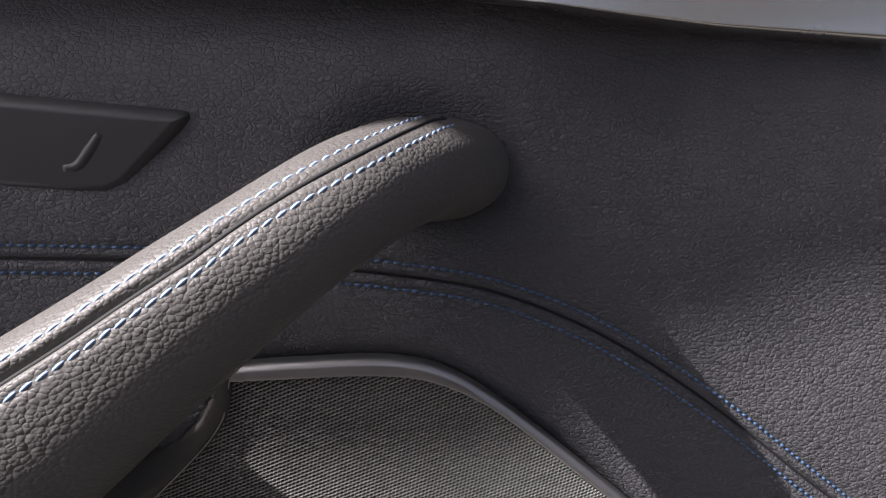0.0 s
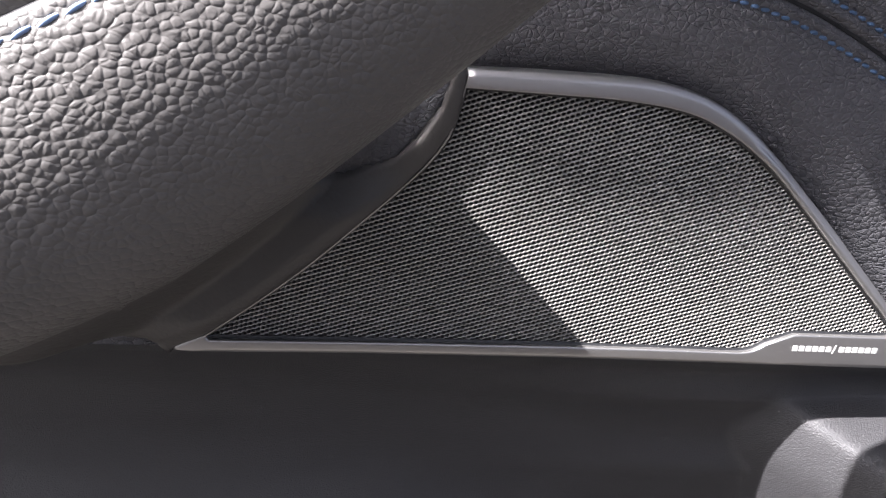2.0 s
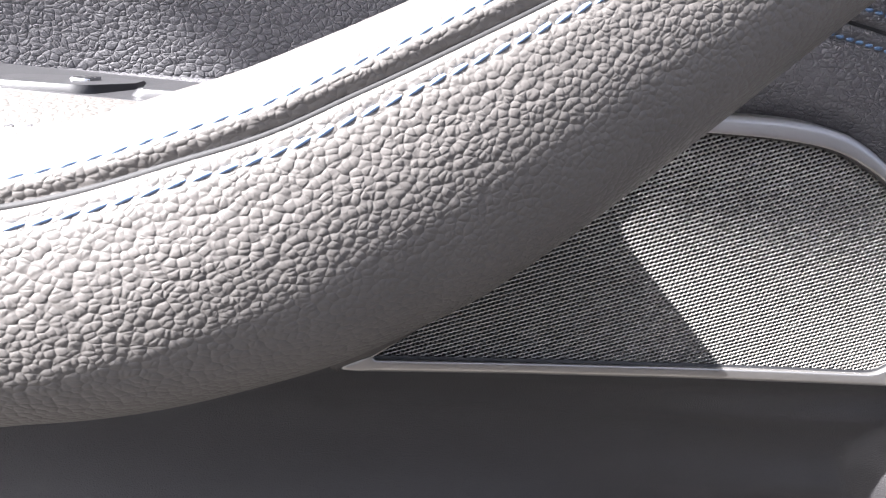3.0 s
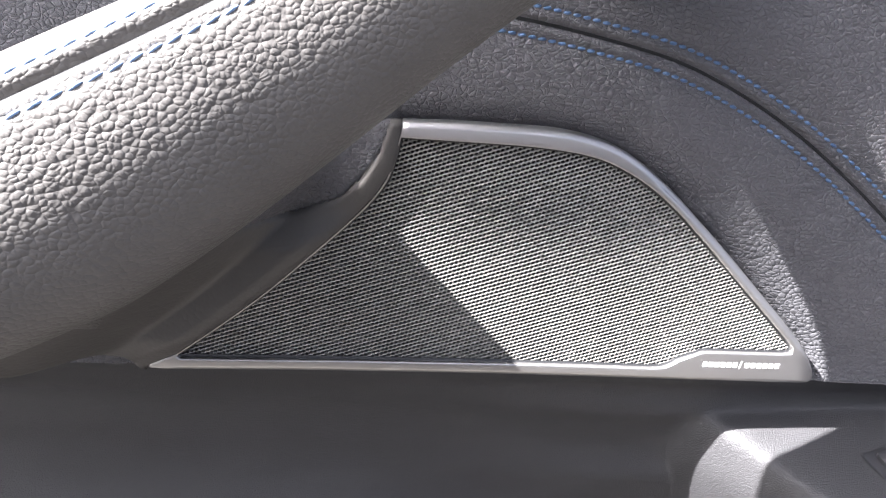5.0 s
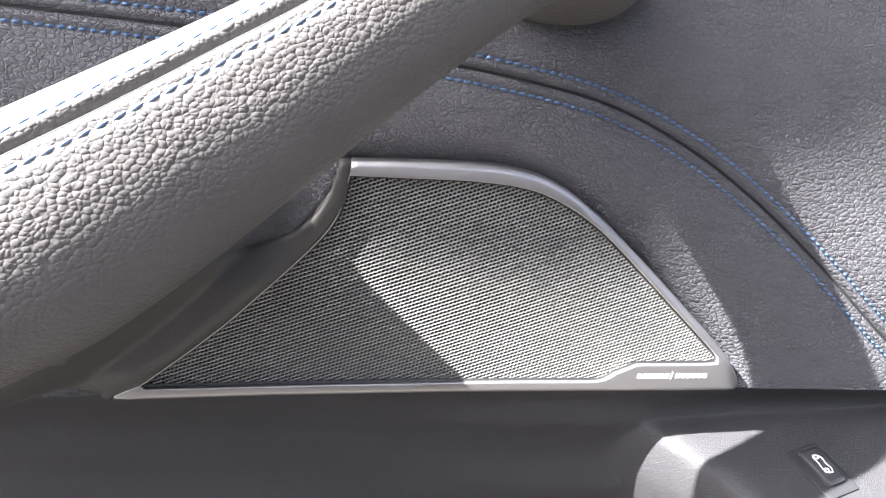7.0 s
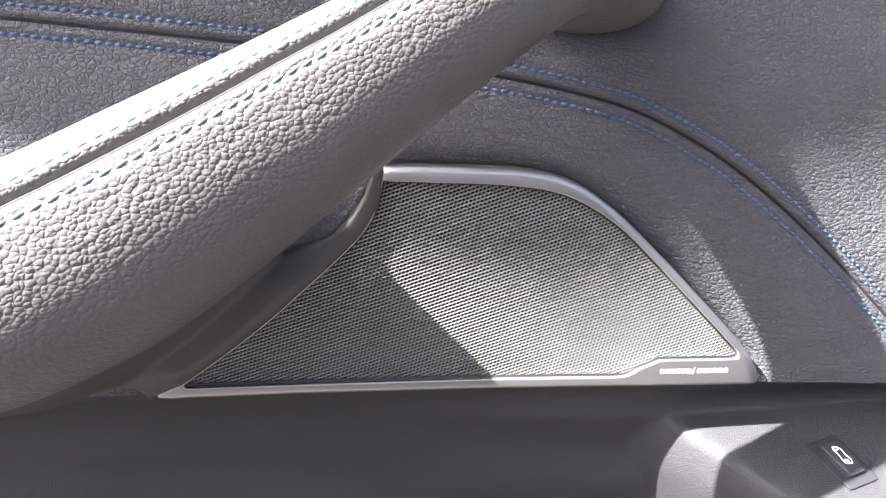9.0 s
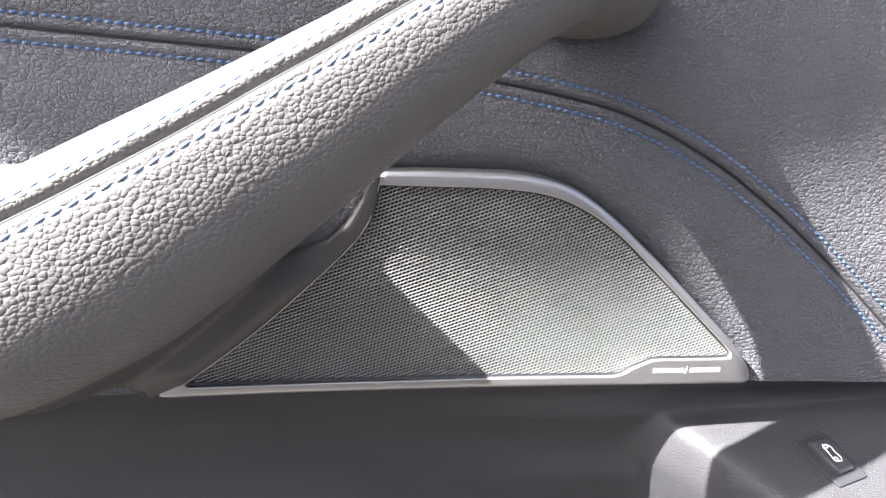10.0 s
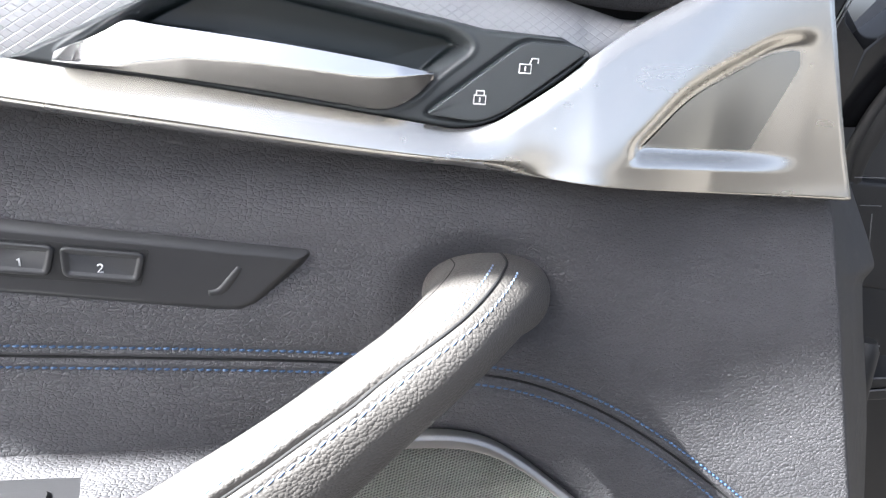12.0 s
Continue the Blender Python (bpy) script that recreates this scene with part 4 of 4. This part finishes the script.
# ---- patterned inlay and upper roll ----
def build_inlay():
    t = thing("trim_inlay", "grey diamond-patterned trim inlay above the release lever", "trim")
    m = material("diamond_trim", (0.42, 0.42, 0.42), 0.45, 0.6)
    nt = m.node_tree
    sep = nt.nodes.new("ShaderNodeSeparateXYZ")
    wire(m, coords(m), sep.inputs["Vector"])

    def line(sx, sz):
        a = nt.nodes.new("ShaderNodeMath")
        a.operation = "MULTIPLY"
        a.inputs[1].default_value = sx
        wire(m, sep.outputs["X"], a.inputs[0])
        b = nt.nodes.new("ShaderNodeMath")
        b.operation = "MULTIPLY_ADD"
        b.inputs[1].default_value = sz
        wire(m, sep.outputs["Z"], b.inputs[0])
        wire(m, a.outputs["Value"], b.inputs[2])
        c = nt.nodes.new("ShaderNodeMath")
        c.operation = "PINGPONG"
        c.inputs[1].default_value = 0.5
        wire(m, b.outputs["Value"], c.inputs[0])
        return mapped(m, c.outputs["Value"], 0.0, 0.09, 0.0, 1.0)

    mul = nt.nodes.new("ShaderNodeMath")
    mul.operation = "MULTIPLY"
    wire(m, line(210, 330), mul.inputs[0])
    wire(m, line(-210, 330), mul.inputs[1])
    bumped(m, mul.outputs["Value"], 0.00013)
    wire(m, mapped(m, mul.outputs["Value"], 0, 1, 0.60, 0.34), nt.nodes["Principled BSDF"].inputs["Roughness"])
    xs = np.linspace(-0.42, 0.125, 220)
    v = []
    for x in xs:
        lo = np.interp(x, TRIM[:, 2], TRIM[:, 3]) - 0.004
        hi = np.interp(x, [-0.42, -0.10, 0.02, 0.0700, 0.125], [0.862, 0.824, 0.804, 0.792, 0.792])
        if -0.1285 < x < 0.0545:
            lo = max(lo, np.interp(x, BEZEL_TOP[:, 0], BEZEL_TOP[:, 1]) - 0.0012)
        hi = max(hi, lo + 0.002)
        for w in np.linspace(0, 1, 12):
            v.append((x, 0.0075 + 0.010 * w * w, lo + (hi - lo) * w))
    data_part("inlay", v, grid_faces(220, 12), m, t, "diamond embossed grey metal")
    v = []
    for x in np.linspace(-0.62, 0.118, 90):
        hi = np.interp(x, [-0.62, -0.10, 0.02, 0.0700, 0.128], [0.842, 0.816, 0.804, 0.800, 0.800])
        o = np.interp(x, [-0.62, -0.33, -0.20, -0.14, 0.118], [-0.014, -0.014, -0.014, -0.014, -0.014])
        roll = [(0.019, -0.002), (0.009, 0.002), (0.007, 0.012), (0.005, 0.026), (0.0, 0.045), (o * 0.45, 0.070), (o * 0.80, 0.100), (o * 0.97, 0.125), (o, 0.142), (o * 0.95, 0.156), (o * 0.7, 0.170), (o * 0.2, 0.178), (0.045, 0.180)]
        roll = spline(roll, 28)
        for ry, rz in roll:
            v.append((x, ry, hi - 0.003 + rz))
    data_part("upper_roll", v, grid_faces(90, 28), PANEL_LEATHER, t, "dark leather upper door roll")
    return t


# ---- door edge, hinge side and body behind ----
def build_edge():
    d = thing("door_edge", "dark grey plastic edge of the open door card", "door edge")
    zs = np.linspace(0.36, 0.735, 150)
    rim = [(0.36, 0.300), (0.556, 0.2430), (0.601, 0.2330), (0.624, 0.2270), (0.653, 0.2180), (0.681, 0.2100), (0.6845, 0.2125), (0.688, 0.2145), (0.699, 0.2085), (0.718, 0.1965), (0.735, 0.1860)]
    v = []
    for z in zs:
        x = float(right_edge(z))
        out = float(np.interp(z, [q[0] for q in rim], [q[1] for q in rim]))
        v += [(x - 0.003, 0.010, z), (x + 0.0005, 0.0135, z), (x + (out - x) * 0.5, 0.0205, z), (out - 0.001, 0.0285, z), (out, 0.031, z), (out - 0.002, 0.035, z), (x - 0.01, 0.046, z)]
    outward(v, grid_faces(len(zs), 7), GRAINED_PLASTIC, "flange", d, "dark grey plastic flange")
    v, f = plate([(-0.42, 0.36), (0.27, 0.36), (0.21, 0.60), (0.170, 0.75), (0.125, 0.84), (-0.42, 0.90)], 0.046, 0.075, 0.002)
    outward(v, f, BLACK_PLASTIC, "shell", d, "black inner door shell")
    return d


def build_body():
    b = thing("car_body", "black shaded body side with seal and hinge beside the open door", "car body")
    v, f = plate([(0.10, 0.0), (0.9, 0.0), (0.9, 0.96), (0.335, 0.818), (0.300, 0.7795), (0.277, 0.8069), (0.262, 0.86), (0.10, 0.86)], 0.165, 0.20, 0.003)
    outward(v, f, BLACK_PLASTIC, "side_panel", b, "black shaded body panel")
    # pillar trim in front of the seal
    v, f = plate([(0.215, 0.86), (0.236, 0.80), (0.262, 0.735), (0.2730, 0.7788), (0.2572, 0.7936), (0.2545, 0.8054), (0.249, 0.86)], 0.135, 0.160, 0.0008)
    more, faces = plate([(0.262, 0.735), (0.300, 0.735), (0.312, 0.812), (0.2838, 0.789), (0.2730, 0.7788)], 0.1354, 0.160, 0.0008)
    f += [tuple(n + len(v) for n in q) for q in faces]
    sharpen(outward(v + more, f, GLOSS_BLACK, "pillar_trim", b, "glossy black pillar trim"))
    for o in (0.0, 0.0022):
        v, f = tube([(0.2325 + o, 0.1205, 0.772), (0.2385 + o, 0.1205, 0.790), (0.2450 + o, 0.1205, 0.806), (0.252 + o, 0.1205, 0.82)], 0.00045, 8)
        data_part("bright_line", v, f, WIRE_GREY, b, "thin bright edging")
    v, f = plate([(0.218, 0.765), (0.234, 0.765), (0.2445, 0.800), (0.247, 0.825), (0.238, 0.825)], 0.1212, 0.136, 0.001)
    outward(v, f, GLOSS_BLACK, "glass_run", b, "black window channel")
    # unseen rail, added so its edge shades the upper door card, and a pillar
    top = 1.50
    v = []
    # wanted shadow edge on the door, carried back along the sunlight
    for x, z in spline([(-0.60, 0.615), (-0.30, 0.618), (-0.20, 0.632), (-0.165, 0.6455), (-0.140, 0.632), (-0.110, 0.615), (-0.06, 0.605), (-0.03, 0.599), (0.0, 0.590), (0.03, 0.5855), (0.060, 0.587), (0.083, 0.601), (0.113, 0.622), (0.14, 0.633), (0.18, 0.651), (0.60, 0.70), (0.95, 0.73)], 90):
        e = Vector((x, 0.002, z)) - SUN * ((top - z) / -SUN.z)
        for dy, dz in ((0.0, 0.0), (0.004, 0.012), (0.015, 0.020), (0.10, 0.030), (0.19, 0.020), (0.20, 0.008), (0.19, 0.0), (0.10, -0.002)):
            v.append((e.x, e.y + dy, e.z + dz))
    outward(v, grid_faces(90, 8, True), GLOSS_BLACK, "shade_rail", b, "unseen dark rail added to shade the door card")
    v, f = tube([(0.24, 0.185, 0.85), (0.225, 0.14, 0.98), (0.21, 0.06, 1.12), (0.20, 0.0, 1.175)], [0.022, 0.025, 0.025, 0.025], 14)
    data_part("pillar", v, f, GLOSS_BLACK, b, "unseen dark pillar added below the shade rail")
    # rubber seal sweeping down to the hinge
    seal = spline([(0.330, 0.128, 0.800), (0.306, 0.128, 0.771), (0.290, 0.128, 0.750), (0.281, 0.128, 0.732), (0.277, 0.129, 0.712), (0.282, 0.131, 0.680), (0.300, 0.133, 0.600), (0.330, 0.133, 0.480)], 70)
    v, f = tube(seal, np.interp(np.linspace(0, 1, 70), [0, 0.25, 0.42, 1], [0.0085, 0.0075, 0.0035, 0.003]), 14)
    data_part("door_seal", v, f, RUBBER, b, "worn brown-black rubber seal")
    lip = seal + np.array([-0.0065, -0.003, 0.005])
    v, f = tube(lip[:38], np.linspace(0.004, 0.0015, 38), 10)
    data_part("seal_lip", v, f, RUBBER, b, "rubber sealing lip")
    # hinge arm with bright bare edges
    arm = thing_part("hinge", b)
    for z0, z1 in ((0.5860, 0.5840), (0.5770, 0.5785)):
        v, f = plate([(0.26, z0 - 0.004), (0.46, z1 - 0.004), (0.46, z1 + 0.003), (0.26, z0 + 0.003)], 0.096, 0.125, 0.001)
        sharpen(outward(v, f, BLACK_PLASTIC, "leaf", arm, "black hinge leaf"))
        path = [(x, 0.0955, z0 + (z1 - z0) * t + 0.003 + 0.0005 * math.sin(9 * t)) for t, x in ((t, 0.26 + 0.2 * t) for t in np.linspace(0, 1, 30))]
        v, f = tube(path, 0.00055, 6)
        data_part("bare_edge", v, f, WIRE_GREY, arm, "bright bare metal edge")
    v, f = tube([(0.290, 0.102, 0.560), (0.290, 0.102, 0.605), (0.290, 0.102, 0.612)], [0.008, 0.008, 0.0055], 20)
    sharpen(data_part("pin", v, f, BLACK_PLASTIC, arm, "black hinge pin"))
    v, f = tube([(0.2845, 0.0985, 0.6095), (0.290, 0.0965, 0.6090), (0.296, 0.0985, 0.6095)], 0.0005, 6)
    data_part("bare_edge", v, f, WIRE_GREY, arm, "bright bare metal edge")
    # cables and small catches
    for path in ([(0.330, 0.12, 0.640), (0.3335, 0.12, 0.603), (0.338, 0.12, 0.586), (0.347, 0.12, 0.555), (0.362, 0.12, 0.513), (0.380, 0.12, 0.455)],
                 [(0.338, 0.122, 0.600), (0.343, 0.122, 0.586), (0.352, 0.122, 0.555), (0.367, 0.122, 0.513), (0.385, 0.122, 0.455)]):
        v, f = tube(spline(path, 40), 0.0006, 8)
        data_part("cable", v, f, WIRE_GREY, b, "thin grey cable")
    for x0, z0, x1, z1 in ((0.272, 0.7085, 0.292, 0.7080), (0.280, 0.6915, 0.294, 0.6910), (0.289, 0.686, 0.292, 0.668), (0.302, 0.692, 0.310, 0.668)):
        v, f = tube([(x0 + (x1 - x0) * t, 0.12, z0 + (z1 - z0) * t) for t in np.linspace(0, 1, 8)], 0.00032, 6)
        data_part("catch", v, f, WIRE_GREY, b, "thin bright catch")
    v, f = plate(rounded([(0.278, 0.640), (0.330, 0.632), (0.330, 0.700), (0.272, 0.706)], 0.003), 0.124, 0.150, 0.002)
    sharpen(outward(v, f, BLACK_PLASTIC, "bracket", b, "black bracket"))
    return b


def thing_part(name, parent):
    e = new(name)
    e.parent = parent
    return e


# ---- ground ----
def build_ground():
    v = [(-60, -60, 0), (60, -60, 0), (60, 60, 0), (-60, 60, 0)]
    g = data_part("ground", v, [(0, 1, 2, 3)], CONCRETE)
    tagged(g, "dry grey sunlit asphalt ground beside the car", "ground", kind="structure")


def build_shade_wall():
    """One plain unseen wall across the opening, added to block low light."""
    v, f = plate(rounded([(-1.3, 0.0), (1.5, 0.0), (1.5, 0.63), (-1.3, 0.59)], 0.05), 0.0, 0.10, 0.02)
    v = [(x, -0.78 - y, z) for x, y, z in v]
    w = outward(v, f, SHADE_CLOTH, "shade_wall")
    tagged(w, "plain dark unseen wall added across from the door to block low light", "wall", kind="structure")


build_ground()
build_shade_wall()
build_panel()
build_lower()
build_grille()
build_grip()
build_armrest()
build_console()
build_memory()
build_boot_switch()
build_trim()
build_release()
build_lock()
build_inlay()
build_edge()
build_body()


UPPER_TRIM = {"strip", "reflection_sheet", "bezel", "pocket", "lever", "key", "inlay", "upper_roll"}


def curve_away(names):
    """The upper front corner of the door card bends back towards the hinge side."""
    for ob in list(scene.objects):
        if ob.type != "MESH" or ob.parent is None:
            continue
        kind = ob.name.split(".")[0]
        on_key = kind == "sign" and ob.parent.parent is not None and ob.parent.parent.name == "lock_switch"
        if kind not in names and not on_key:
            continue
        if ob.parent.name == "boot_switch":
            continue
        n = len(ob.data.vertices)
        co = np.empty(n * 3)
        ob.data.vertices.foreach_get("co", co)
        co = co.reshape(-1, 3)
        if kind in UPPER_TRIM or on_key:
            x, z = co[:, 0].copy(), co[:, 2].copy()
            co[:, 0] += 0.0040 - 0.002 * x + 0.041 * (z - 0.77)
            co[:, 2] += -0.0004 - 0.030 * x
        x, z = co[:, 0].copy(), co[:, 2].copy()
        back = np.interp(x, [0.045, 0.060, 0.080, 0.105, 0.165], [0.0, 0.001, 0.006, 0.012, 0.018]) * smooth(0.660, 0.735, z)
        co[:, 0] += back * (x + 0.028) * 4.35
        co[:, 1] += back
        co[:, 2] -= back * (0.787 - z) * 4.35
        ob.data.vertices.foreach_set("co", co.ravel())
        ob.data.update()


curve_away(UPPER_TRIM | {"upholstery", "flange"})
